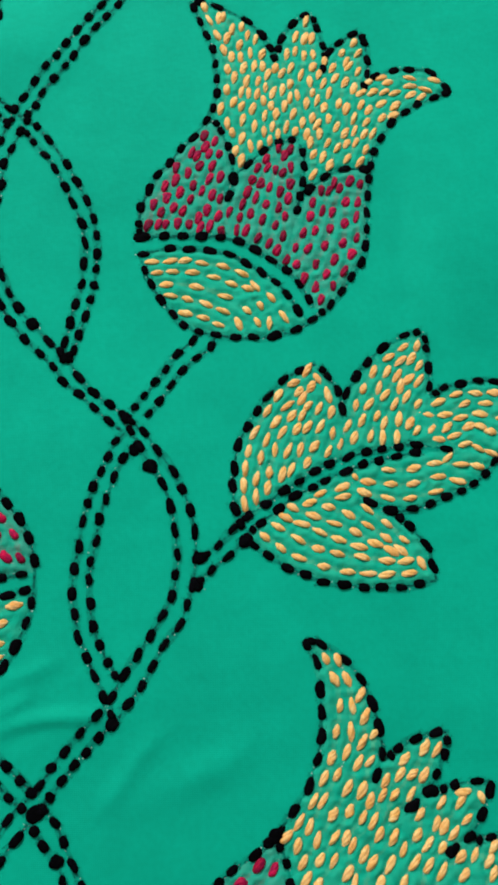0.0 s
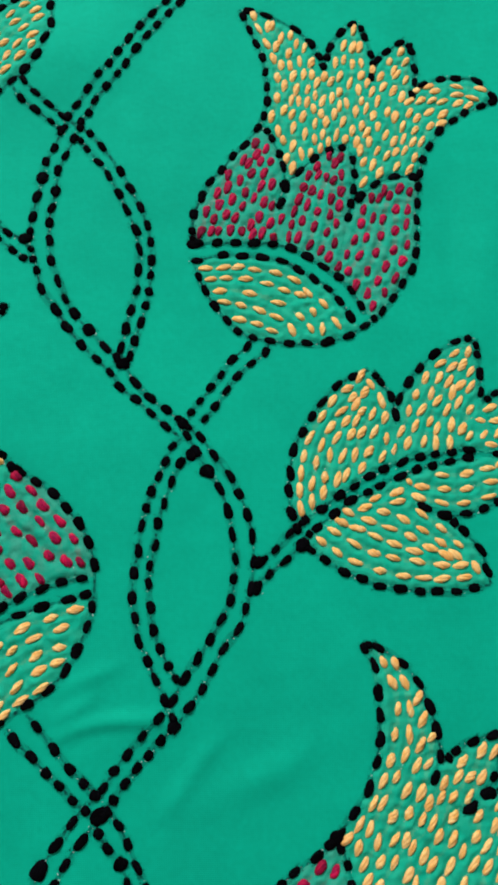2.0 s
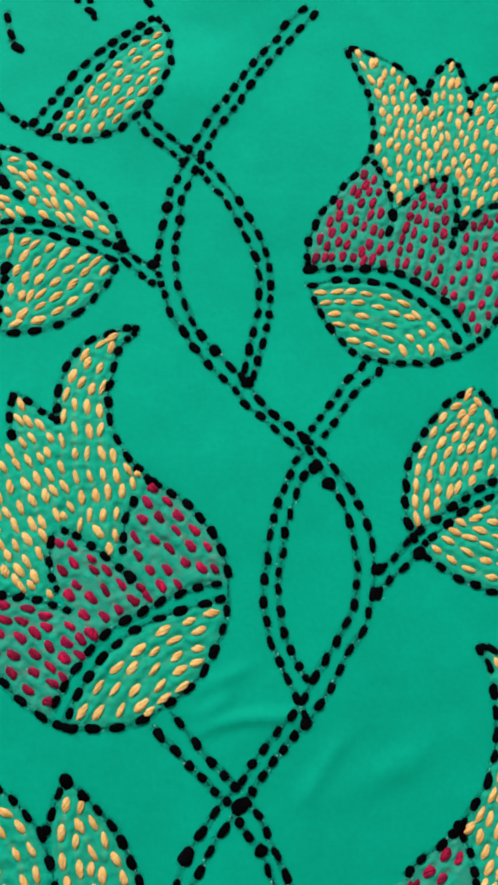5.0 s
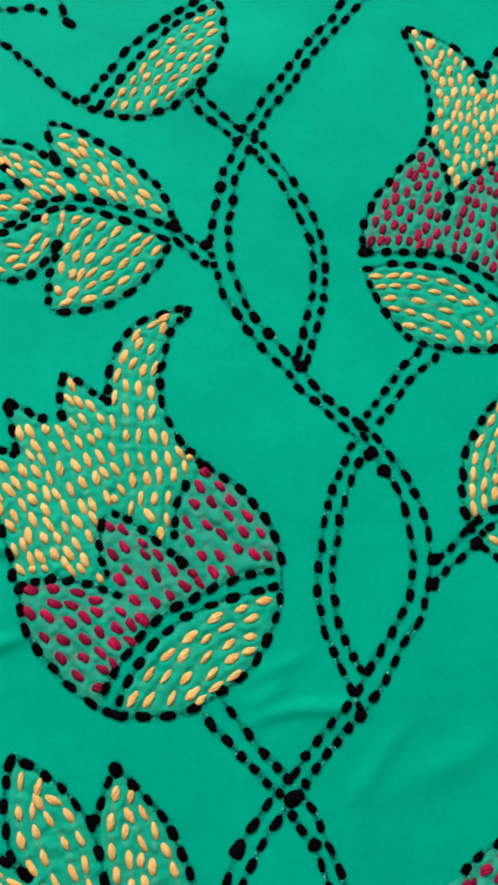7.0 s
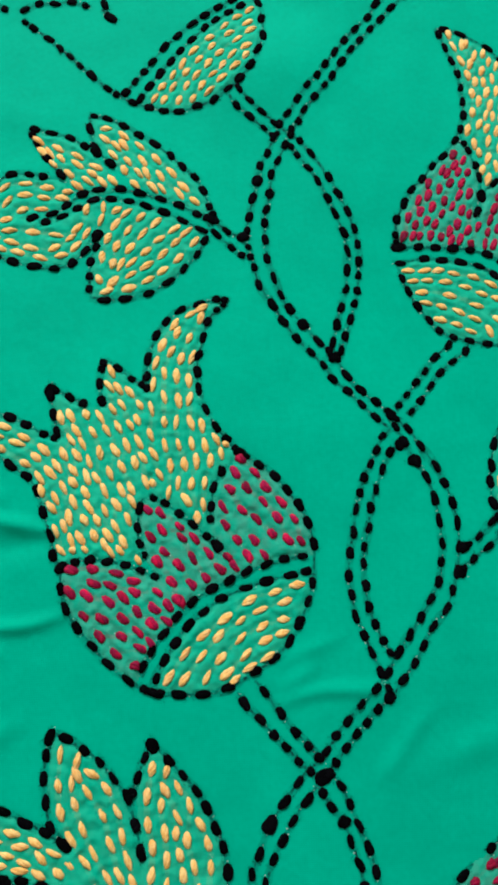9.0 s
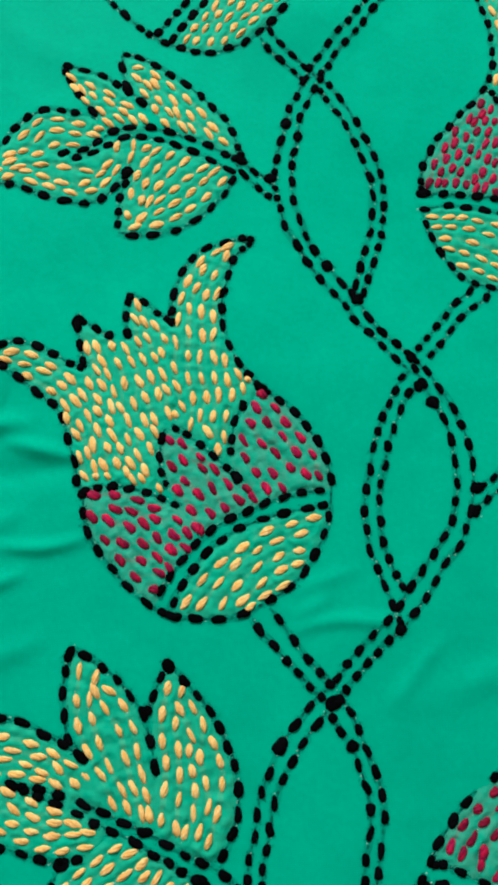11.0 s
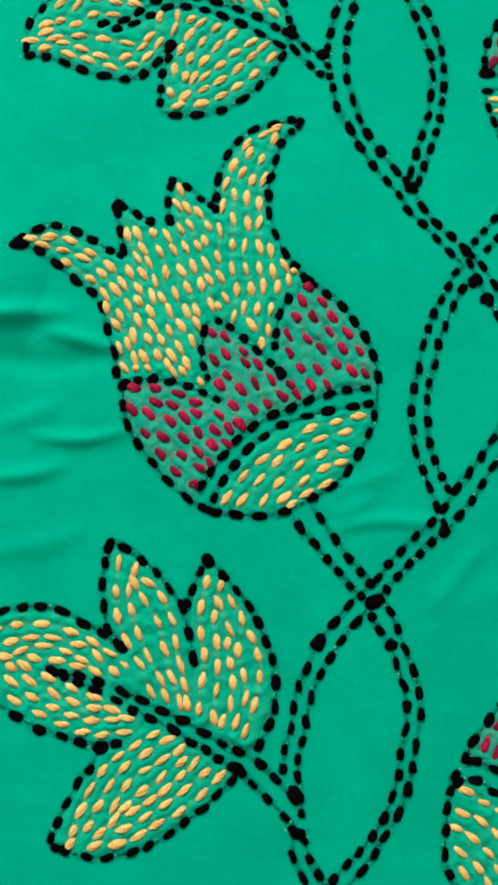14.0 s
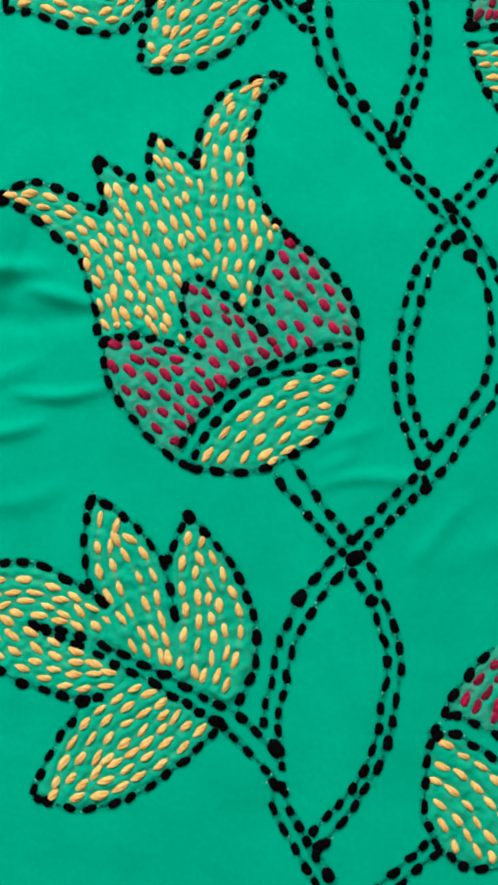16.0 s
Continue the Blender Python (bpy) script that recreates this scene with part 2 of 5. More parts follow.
def stitch(parent, thread, x, y, angle, length=None, width=None):
    meshes, long, wide, high = THREADS[thread]
    ob = new(thread + "_stitch", dice.choice(meshes))
    ob.parent = parent
    size = (length or long) * (dice.uniform(0.85, 1.12) if thread == "black" else dice.triangular(0.72, 1.18, 1.02))
    turn = angle + radians(dice.gauss(0, 7)) + dice.choice((0, math.pi))
    slope = Vector((height(x - 1, y) - height(x + 1, y), height(x, y - 1) - height(x, y + 1), 2)).normalized()
    stand = Vector((0, 0, 1)).rotation_difference(slope)
    spin = stand @ Euler((0, 0, turn)).to_quaternion()
    scale = (size * MM, (width or wide) * dice.uniform(0.78, 1.16) * MM, high * dice.uniform(0.8, 1.12) * MM)
    ob.matrix_basis = Matrix.LocRotScale((x * MM, y * MM, height(x, y) * MM), spin, scale)
    if thread == "black":
        BLACKS.append((x, y, turn, size, 0))
    for _ in range(85 if thread == "black" else 0):
        side, along = hairs.choice((-1, 1)), hairs.uniform(-0.58, 0.58)
        across = side * hairs.uniform(0.2, 0.4) * (width or wide)
        way = turn + side * math.pi / 2 + hairs.gauss(0, 0.9)
        FUZZ.append((x + along * size * math.cos(turn) - across * math.sin(turn), y + along * size * math.sin(turn) + across * math.cos(turn), way, hairs.triangular(0.15, 1.35, 0.25)))
    for end in (-1, 1):
        if dice.random() < 0.38:
            reach = 0.56 * size * end
            HOLES.append((x + reach * math.cos(turn) + dice.gauss(0, 0.2), y + reach * math.sin(turn) + dice.gauss(0, 0.2), dice.uniform(0.12, 0.26)))
    return ob


def curve(points, steps=8):
    """A smooth line through the points, as small steps."""
    ends = [tuple(2 * a - b for a, b in zip(points[0], points[1]))] + list(points) + [tuple(2 * a - b for a, b in zip(points[-1], points[-2]))]
    line = []
    for p0, p1, p2, p3 in zip(ends, ends[1:], ends[2:], ends[3:]):
        for k in range(steps):
            t = k / steps
            line.append(tuple(0.5 * (2 * b + (c - a) * t + (2 * a - 5 * b + 4 * c - d) * t * t + (3 * b - a - 3 * c + d) * t ** 3)
                              for a, b, c, d in zip(p0, p1, p2, p3)))
    return line + [tuple(points[-1])]


def spread(line, places):
    """Points and directions at the given parts (0 to 1) of a line's length."""
    lengths = [0.0]
    for a, b in zip(line, line[1:]):
        lengths.append(lengths[-1] + math.dist(a, b))
    for place in places:
        want, k = place * lengths[-1], 0
        while k < len(line) - 2 and lengths[k + 1] < want:
            k += 1
        a, b = line[k], line[k + 1]
        f = (want - lengths[k]) / max(1e-6, lengths[k + 1] - lengths[k])
        yield a[0] + (b[0] - a[0]) * f, a[1] + (b[1] - a[1]) * f, math.atan2(b[1] - a[1], b[0] - a[0]), lengths[-1]


def ribbon(line, broad, lift):
    """A narrow strip of cloth along a line, with its width in mm by place."""
    verts, faces = [], []
    for j, (x, y) in enumerate(line):
        (ax, ay), (bx, by) = line[max(0, j - 1)], line[min(len(line) - 1, j + 1)]
        long = max(1e-6, math.hypot(bx - ax, by - ay))
        half = broad(x, y)
        nx, ny = -(by - ay) / long * half, (bx - ax) / long * half
        for side in (1, -1):
            px, py = x + side * nx, y + side * ny
            verts.append((px * MM, py * MM, (height(px, py) + lift) * MM))
        if j:
            n = len(verts)
            faces.append((n - 4, n - 3, n - 1, n - 2))
    return verts, faces


def outline(name, label, lines):
    """A drawn line of black running stitches; the thread on the back shows through between them, and a duller, darker
    strip of uneven width runs beside them.
    """
    stem = name == "stem_outline"
    verts, faces, dull, rows = [], [], 0, []
    for lay in ("beside", "between"):
        for k, (count, points) in enumerate(lines):
            line = curve(points)
            if lay == "beside":
                rows.append((count, line))
                strip, shape = ribbon(line, lambda x, y: max(0.3, 0.85 + 1.1 * noise.noise((x * 0.13, y * 0.13, 4.0))), 0.03 + 0.001 * k)
                dull += len(shape)
            else:
                strip, shape = ribbon(line, lambda x, y: 0.34 + 0.2 * noise.noise((x * 0.9, y * 0.9, 1.0)), 0.10 + 0.004 * k)
            faces += [tuple(len(verts) + v for v in face) for face in shape]
            verts += strip
    part = mesh_object(name, verts, faces, TRACED, cloth, label)
    part.data.materials.append(DULLED)
    part.data.polygons.foreach_set("material_index", [1] * dull + [0] * (len(faces) - dull))
    for count, line in rows:
        total = sum(math.dist(a, b) for a, b in zip(line, line[1:]))
        margin = min(0.2, 1.5 / total)
        places = [min(1 - margin, max(margin, p)) for p in centres(line, count)]
        for i, (x, y, angle, long) in enumerate(spread(line, places)):
            near = [abs(places[i] - p) * long for p in places[max(0, i - 1):i] + places[i + 1:i + 2]] or [5.0]
            stitch(part, "black", x, y, angle, min(4.5, max(2.5, (0.74 if stem else 0.79) * sum(near) / len(near))), 2.3 if stem else None)
    return part


def knots(part, spots):
    """Thick double stitches where the thread was fastened: x, y, length, width in mm and the turn in degrees."""
    for x, y, length, width, turn in spots:
        stitch(part, "black", x, y, radians(turn), length, width)


def centres(line, count):
    """Where the stitches of a row lie, as parts of its length: at the drawn marks where there is one for each, else evenly."""
    total = [0.0]
    for a, b in zip(line, line[1:]):
        total.append(total[-1] + math.dist(a, b))
    marks = [d / total[-1] for d in total[::8]]
    spare = len(marks) - count
    if count > 2 and spare == 2:
        return marks[1:-1]
    if count > 2 and spare == 1:
        return marks[1:] if marks[1] < 1 - marks[-2] else marks[:-1]
    if spare == 0:
        return marks
    return [(i + 0.5) / count for i in range(count)]


def inside(x, y, ring):
    odd = False
    for (ax, ay), (bx, by) in zip(ring, ring[1:] + ring[:1]):
        if (ay > y) != (by > y) and x < (bx - ax) * (y - ay) / (by - ay) + ax:
            odd = not odd
    return odd


def nearest(points, starts, ends):
    """How far each point lies from the nearest of the segments."""
    best = np.full(len(points), 1e9)
    for a, b in zip(np.array(starts), np.array(ends)):
        way = b - a
        part = np.clip(((points - a) @ way) / max(1e-9, way @ way), 0.0, 1.0)
        best = np.minimum(best, np.hypot(*(points - a - part[:, None] * way).T))
    return best


def puckers(grid, laid, rings):
    """How the cloth puffs up between the stitches that hold it down, in mm, at the grid's points."""
    laid = laid + [b for b in BLACKS if min(np.hypot(*(grid - b[:2]).T)) < 5]
    reach = [(0.36 * size * math.cos(turn), 0.36 * size * math.sin(turn)) for _, _, turn, size, _ in laid]
    held = nearest(grid, [(x - u, y - v) for (x, y, *_), (u, v) in zip(laid, reach)], [(x + u, y + v) for (x, y, *_), (u, v) in zip(laid, reach)])
    rim = np.full(len(grid), 1e9)
    for ring in rings:
        rim = np.minimum(rim, nearest(grid, ring, ring[1:] + ring[:1]))
    free, room = np.clip((held - 0.5) / 1.5, 0, 1), np.clip(rim / 1.8, 0, 1)
    soft = free * free * (3 - 2 * free) * room
    return [PUFF * f * (1.0 + 0.9 * noise.noise((x * 0.42, y * 0.42, 5.0))) + 0.16 * r * noise.noise((x * 0.3 + 3, y * 0.75, 9.0)) ** 2
            for f, r, (x, y) in zip(soft, room, grid)]


def filling(name, label, thread, mats, rings, lines, size=1.0):
    """A petal filled with rows of running stitches, on the cloth that they pucker."""
    step = 0.5
    cells, index = [], {}
    back, laid = set(), []
    usual, broad = THREADS[thread][1] * size, THREADS[thread][2] * size
    for count, points, *lean in lines:
        if count == 1:
            (ax, ay), (bx, by) = points
            laid.append(((ax + bx) / 2, (ay + by) / 2, math.atan2(by - ay, bx - ax), math.dist((ax, ay), (bx, by)) * 1.15, broad))
            continue
        for x, y in curve(points, 24):
            for ox, oy in ((0, 0), (0.35, 0.2), (-0.35, -0.2)):
                back.add((math.floor((x + ox) / step), math.floor((y + oy) / step)))
        line = curve(points)
        places = centres(line, count) if count == len(points) else [i / (count - 1) for i in range(count)]
        laid += [(x, y, radians(lean[0]) if lean else angle, usual, broad) for x, y, angle, _ in spread(line, places)]
    for ring in rings:
        xs, ys = [p[0] for p in ring], [p[1] for p in ring]
        for j in range(int(min(ys) / step) - 1, int(max(ys) / step) + 2):
            for i in range(int(min(xs) / step) - 1, int(max(xs) / step) + 2):
                if inside((i + 0.5) * step, (j + 0.5) * step, ring):
                    corners = [index.setdefault(c, len(index)) for c in ((i, j), (i + 1, j), (i + 1, j + 1), (i, j + 1))]
                    cells.append((*corners, 1 if (i, j) in back else 0))
    cells = list(dict.fromkeys(cells))
    grid = np.array(list(index)) * step
    verts = [(x * MM, y * MM, (height(x, y) + 0.06 + lift) * MM) for (x, y), lift in zip(grid, puckers(grid, laid, rings))]
    part = mesh_object(name, verts, [f[:4] for f in cells], mats[0], cloth, label)
    part.data.materials.append(mats[1])
    part.data.polygons.foreach_set("material_index", [f[4] for f in cells])
    for x, y, angle, length, width in laid:
        stitch(part, thread, x, y, angle, length, width)
    return part


# ---- embroidery ----
# upper flower: flower outline
drawn = outline("flower_outline", "black running-stitch outline of a tulip-like flower", [
    (8, [(-17.1, 133.5), (-13.8, 125.5), (-10.2, 116.4), (-9.0, 106.1), (-9.2, 100.9), (-10.9, 95.5)]),
    (6, [(-16.0, 133.4), (-9.3, 132.1), (-0.6, 127.9), (3.7, 123.4), (6.2, 119.0), (7.8, 114.2)]),
    (4, [(8.5, 117.4), (9.5, 122.4), (13.0, 128.0), (17.6, 132.4)]),
    (5, [(18.6, 131.5), (20.2, 127.2), (21.8, 121.1), (22.6, 117.7), (21.4, 111.6)]),
    (3, [(23.1, 118.3), (26.7, 122.6), (32.0, 127.0)]),
    (5, [(32.9, 126.6), (34.3, 123.4), (35.0, 117.2), (34.8, 112.4), (33.4, 106.7)]),
    (6, [(35.5, 110.6), (37.7, 112.0), (42.8, 114.2), (47.3, 114.7), (53.7, 113.9), (59.1, 107.6)]),
    (8, [(59.2, 107.8), (54.3, 105.4), (49.2, 102.9), (45.6, 100.1), (41.3, 96.3), (38.0, 91.1), (35.8, 86.7), (34.6, 80.7)]),
    (9, [(-10.9, 95.0), (-15.4, 88.3), (-18.8, 84.8), (-21.8, 80.2), (-25.1, 76.7), (-27.2, 72.0), (-29.3, 66.7), (-29.7, 61.8), (-29.3, 58.0)]),
    (6, [(-9.9, 94.2), (-7.8, 90.7), (-5.8, 86.0), (-4.6, 82.0), (-4.1, 76.2), (-5.5, 69.7)]),
    (4, [(-3.0, 77.6), (-0.0, 80.6), (4.3, 84.9), (8.6, 87.6), (13.7, 89.1)]),
    (5, [(14.1, 89.2), (15.3, 84.9), (15.8, 80.7), (15.4, 75.9), (14.6, 71.5), (13.4, 65.9)]),
    (5, [(15.7, 71.9), (17.8, 74.3), (21.7, 77.8), (27.2, 80.4), (34.7, 80.9)]),
    (9, [(34.6, 80.4), (33.6, 72.4), (33.2, 63.7), (32.9, 58.4), (31.7, 53.3), (28.9, 48.7), (25.5, 43.4), (21.1, 37.8)]),
    (11, [(-30.5, 57.9), (-22.7, 58.6), (-11.8, 59.0), (-6.6, 58.6), (-1.1, 57.0), (3.5, 54.3), (7.9, 51.5), (11.8, 48.7), (15.0, 44.5), (18.0, 38.9)]),
    (10, [(-29.6, 52.6), (-21.1, 55.0), (-15.9, 54.9), (-10.2, 54.6), (-4.8, 53.8), (-0.2, 51.2), (4.0, 48.7), (7.9, 46.0), (10.9, 42.4), (14.6, 36.6)]),
    (13, [(-29.1, 52.7), (-27.7, 48.3), (-25.8, 44.4), (-23.1, 40.0), (-19.7, 35.9), (-16.8, 33.0), (-12.7, 31.2), (-8.2, 30.4), (-2.9, 29.8), (1.8, 29.9), (7.4, 30.4), (13.2, 32.4), (17.7, 35.4), (21.5, 38.5)]),
])
knots(drawn, [(-29.0, 58.0, 4.6, 3.6, 10), (-4.1, 75.8, 4.2, 3.4, -75), (-5.3, 70.9, 4.6, 2.6, 75), (17.0, 73.7, 4.0, 3.0, 60)])
# upper flower: crown
filling("crown", "pale orange-yellow stitched crown petals", "yellow", COTTON_YELLOW, [
    [(-16.8, 133.4), (-0.6, 127.9), (7.8, 114.2), (9.5, 122.4), (17.6, 132.4), (22.6, 117.7), (32.0, 127.0), (35.0, 112.4), (42.8, 114.2), (53.7, 113.9), (59.1, 107.6), (45.6, 100.1), (38.0, 91.1), (34.6, 80.7), (27.2, 80.4), (16.0, 72.5), (13.7, 89.1), (4.3, 84.9), (-3.6, 77.3), (-7.8, 90.7), (-9.9, 96.0), (-9.0, 106.1), (-10.2, 116.4)],
], [
    (7, [(-13.3, 131.7), (-11.7, 127.3), (-9.3, 122.3), (-7.3, 117.4), (-6.1, 110.9), (-6.2, 104.0), (-7.9, 97.7)]),
    (6, [(-8.9, 128.3), (-6.4, 121.6), (-5.0, 115.2), (-4.1, 108.2), (-4.3, 99.9), (-6.0, 93.1)], 80),
    (1, [(-5.1, 92.1), (-4.1, 88.4)]),
    (9, [(-7.6, 128.8), (-4.9, 124.7), (-2.7, 119.5), (-1.5, 111.7), (-2.1, 103.3), (-1.9, 98.6), (-1.6, 94.3), (-1.8, 88.5), (-1.9, 81.6)], 80),
    (9, [(-2.1, 125.9), (1.9, 121.7), (0.4, 116.9), (1.6, 112.5), (-0.5, 107.1), (-0.0, 103.1), (1.2, 98.0), (1.7, 92.4), (0.6, 86.1)], 80),
    (5, [(3.9, 116.7), (2.7, 107.3), (4.2, 100.8), (4.6, 95.9), (4.4, 90.8)], 80),
    (4, [(5.4, 109.7), (7.0, 103.7), (7.8, 96.6), (8.4, 89.9)], 80),
    (5, [(11.1, 117.2), (9.6, 110.5), (9.6, 104.8), (10.2, 99.3), (10.7, 92.6)], 80),
    (6, [(13.7, 123.5), (13.6, 118.5), (12.1, 112.4), (11.9, 106.9), (11.9, 102.3), (12.7, 97.0)], 80),
    (7, [(16.9, 129.3), (16.5, 123.1), (16.1, 117.1), (15.2, 110.3), (13.9, 103.3), (15.4, 94.3), (16.5, 90.7)], 80),
    (7, [(18.5, 123.4), (18.8, 117.7), (18.6, 113.3), (17.7, 108.2), (16.6, 100.7), (18.2, 96.1), (17.5, 88.1)], 80),
    (5, [(21.6, 107.9), (19.6, 102.0), (19.6, 94.0), (18.4, 84.5), (18.3, 78.3)], 66),
    (6, [(24.5, 113.5), (25.1, 110.0), (23.2, 104.8), (21.7, 99.7), (22.9, 96.2), (20.2, 91.1)], 66),
    (7, [(27.5, 119.2), (28.6, 116.0), (28.1, 108.8), (26.1, 101.5), (25.2, 93.7), (22.5, 88.3), (21.1, 83.8)], 66),
    (7, [(31.1, 123.0), (29.4, 114.7), (30.6, 107.1), (28.2, 99.9), (27.6, 91.9), (25.2, 87.0), (23.0, 81.4)], 66),
    (6, [(32.3, 119.5), (32.0, 113.0), (32.6, 101.7), (30.3, 96.9), (30.6, 89.1), (28.1, 83.8)], 66),
    (4, [(54.6, 111.3), (47.4, 111.7), (40.8, 109.8), (36.2, 106.1)]),
    (5, [(51.8, 107.9), (47.4, 108.8), (42.8, 106.3), (38.6, 102.5), (33.9, 96.0)]),
    (6, [(47.5, 106.0), (42.7, 102.0), (38.7, 97.8), (35.8, 92.5), (33.5, 87.1), (31.8, 83.1)]),
    (1, [(33.4, 108.1), (36.2, 110.5)]),
    (1, [(21.2, 113.6), (22.8, 117.0)]),
    (1, [(33.6, 98.7), (36.0, 101.5)]),
    (1, [(49.0, 104.1), (51.8, 106.5)]),
    (1, [(-3.9, 82.7), (-3.3, 86.3)]),
    (1, [(-0.7, 121.1), (-0.1, 124.7)]),
    (1, [(20.1, 109.1), (20.7, 112.7)]),
    (1, [(31.4, 104.5), (34.2, 106.9)]),
    (1, [(12.9, 89.5), (13.5, 93.1)]),
    (1, [(38.1, 105.4), (41.1, 107.6)]),
    (1, [(29.6, 91.2), (31.2, 94.6)]),
    (1, [(4.5, 103.5), (5.1, 107.1)]),
    (1, [(5.7, 86.3), (6.3, 89.9)]),
    (1, [(-2.7, 113.5), (-2.1, 117.1)]),
    (1, [(2.1, 101.1), (2.7, 104.7)]),
    (1, [(18.1, 102.7), (18.7, 106.3)]),
    (1, [(32.4, 90.4), (34.0, 93.8)]),
    (1, [(3.7, 110.7), (4.3, 114.3)]),
    (1, [(2.9, 84.7), (3.5, 88.3)]),
    (1, [(27.2, 86.8), (28.8, 90.2)]),
    (1, [(40.6, 97.7), (43.4, 100.1)]),
    (1, [(7.3, 110.3), (7.9, 113.9)]),
    (1, [(37.1, 110.5), (40.5, 112.1)]),
    (1, [(6.5, 90.7), (7.1, 94.3)]),
    (1, [(6.1, 97.5), (6.7, 101.1)]),
], 0.99)
# upper flower: red petal
filling("red_petal", "crimson stitched petal at the waist of a flower", "red", COTTON_RED, [
    [(-10.9, 94.6), (-18.8, 84.8), (-25.1, 76.7), (-29.3, 66.7), (-29.5, 58.3), (-11.8, 59.0), (-5.9, 58.5), (-5.5, 69.7), (-4.6, 82.0), (-7.8, 90.7)],
], [
    (6, [(-27.1, 61.4), (-26.1, 66.7), (-24.2, 70.9), (-21.8, 75.3), (-18.8, 80.4), (-15.7, 83.7), (-12.4, 89.0)], 72),
    (7, [(-24.5, 61.9), (-23.7, 65.5), (-22.3, 69.8), (-20.1, 75.1), (-16.7, 77.3), (-14.3, 82.7), (-12.0, 85.6)], 72),
    (7, [(-22.5, 62.0), (-20.5, 67.0), (-18.8, 71.5), (-15.2, 73.7), (-13.5, 79.6), (-11.0, 83.4), (-9.5, 87.5)], 72),
    (7, [(-19.0, 62.4), (-17.0, 68.3), (-14.1, 71.0), (-11.3, 74.4), (-10.0, 79.7), (-8.1, 83.4)], 72),
    (5, [(-15.9, 62.2), (-13.5, 64.2), (-11.2, 66.5), (-9.9, 71.1), (-7.7, 76.5)], 72),
    (4, [(-13.0, 61.4), (-10.3, 61.8), (-8.2, 65.0), (-7.7, 70.1)], 72),
    (2, [(-7.1, 60.6), (-4.9, 66.1)], 72),
], 0.93)
# upper flower: red petal
filling("red_petal", "crimson stitched petal at the waist of a flower", "red", COTTON_RED, [
    [(-3.6, 77.3), (4.3, 84.9), (13.9, 89.1), (15.6, 80.7), (13.6, 66.3), (11.2, 54.3), (9.6, 50.6), (7.9, 51.5), (-1.1, 57.0), (-5.9, 58.5), (-5.5, 69.7)],
], [
    (7, [(-3.0, 60.9), (-2.0, 65.4), (-1.1, 69.9), (1.0, 74.9), (1.7, 78.2), (5.1, 82.4)], 72),
    (6, [(-0.4, 60.9), (0.8, 65.9), (2.2, 70.6), (3.5, 75.0), (5.4, 79.8), (8.6, 85.6)], 72),
    (6, [(2.9, 58.7), (4.1, 64.2), (5.1, 68.7), (6.0, 73.9), (7.8, 79.1), (10.2, 83.6)], 72),
    (6, [(5.9, 57.1), (7.7, 62.6), (8.4, 67.9), (8.9, 72.5), (9.7, 78.4), (11.8, 85.6)], 72),
    (6, [(8.2, 55.4), (9.8, 59.5), (10.3, 65.3), (11.2, 70.7), (11.9, 75.0), (12.1, 80.1)], 72),
], 0.93)
# upper flower: red petal
filling("red_petal", "crimson stitched petal at the waist of a flower", "red", COTTON_RED, [
    [(13.6, 66.3), (17.8, 74.3), (27.2, 80.4), (34.6, 80.7), (33.6, 72.4), (32.9, 58.4), (28.9, 48.7), (21.1, 37.8), (18.2, 38.9), (15.0, 44.5), (9.6, 50.6), (11.2, 54.3)],
], [
    (6, [(10.7, 52.6), (13.2, 56.2), (15.4, 60.7), (17.4, 65.6), (18.1, 69.9), (20.5, 73.5)], 72),
    (6, [(13.5, 51.2), (16.8, 56.0), (18.7, 61.4), (20.7, 67.6), (22.7, 73.6), (24.1, 76.0)], 72),
    (6, [(15.5, 47.1), (18.9, 51.4), (21.4, 57.1), (23.0, 62.1), (23.7, 67.1), (25.6, 74.7)], 72),
    (7, [(18.5, 44.9), (21.6, 48.7), (24.0, 53.0), (26.4, 58.1), (27.0, 64.0), (27.5, 70.6), (28.7, 76.9)], 72),
    (8, [(20.0, 41.2), (23.5, 45.3), (26.6, 49.7), (28.7, 54.7), (30.3, 59.8), (30.4, 66.0), (30.7, 70.7), (31.6, 76.2)], 72),
], 0.93)
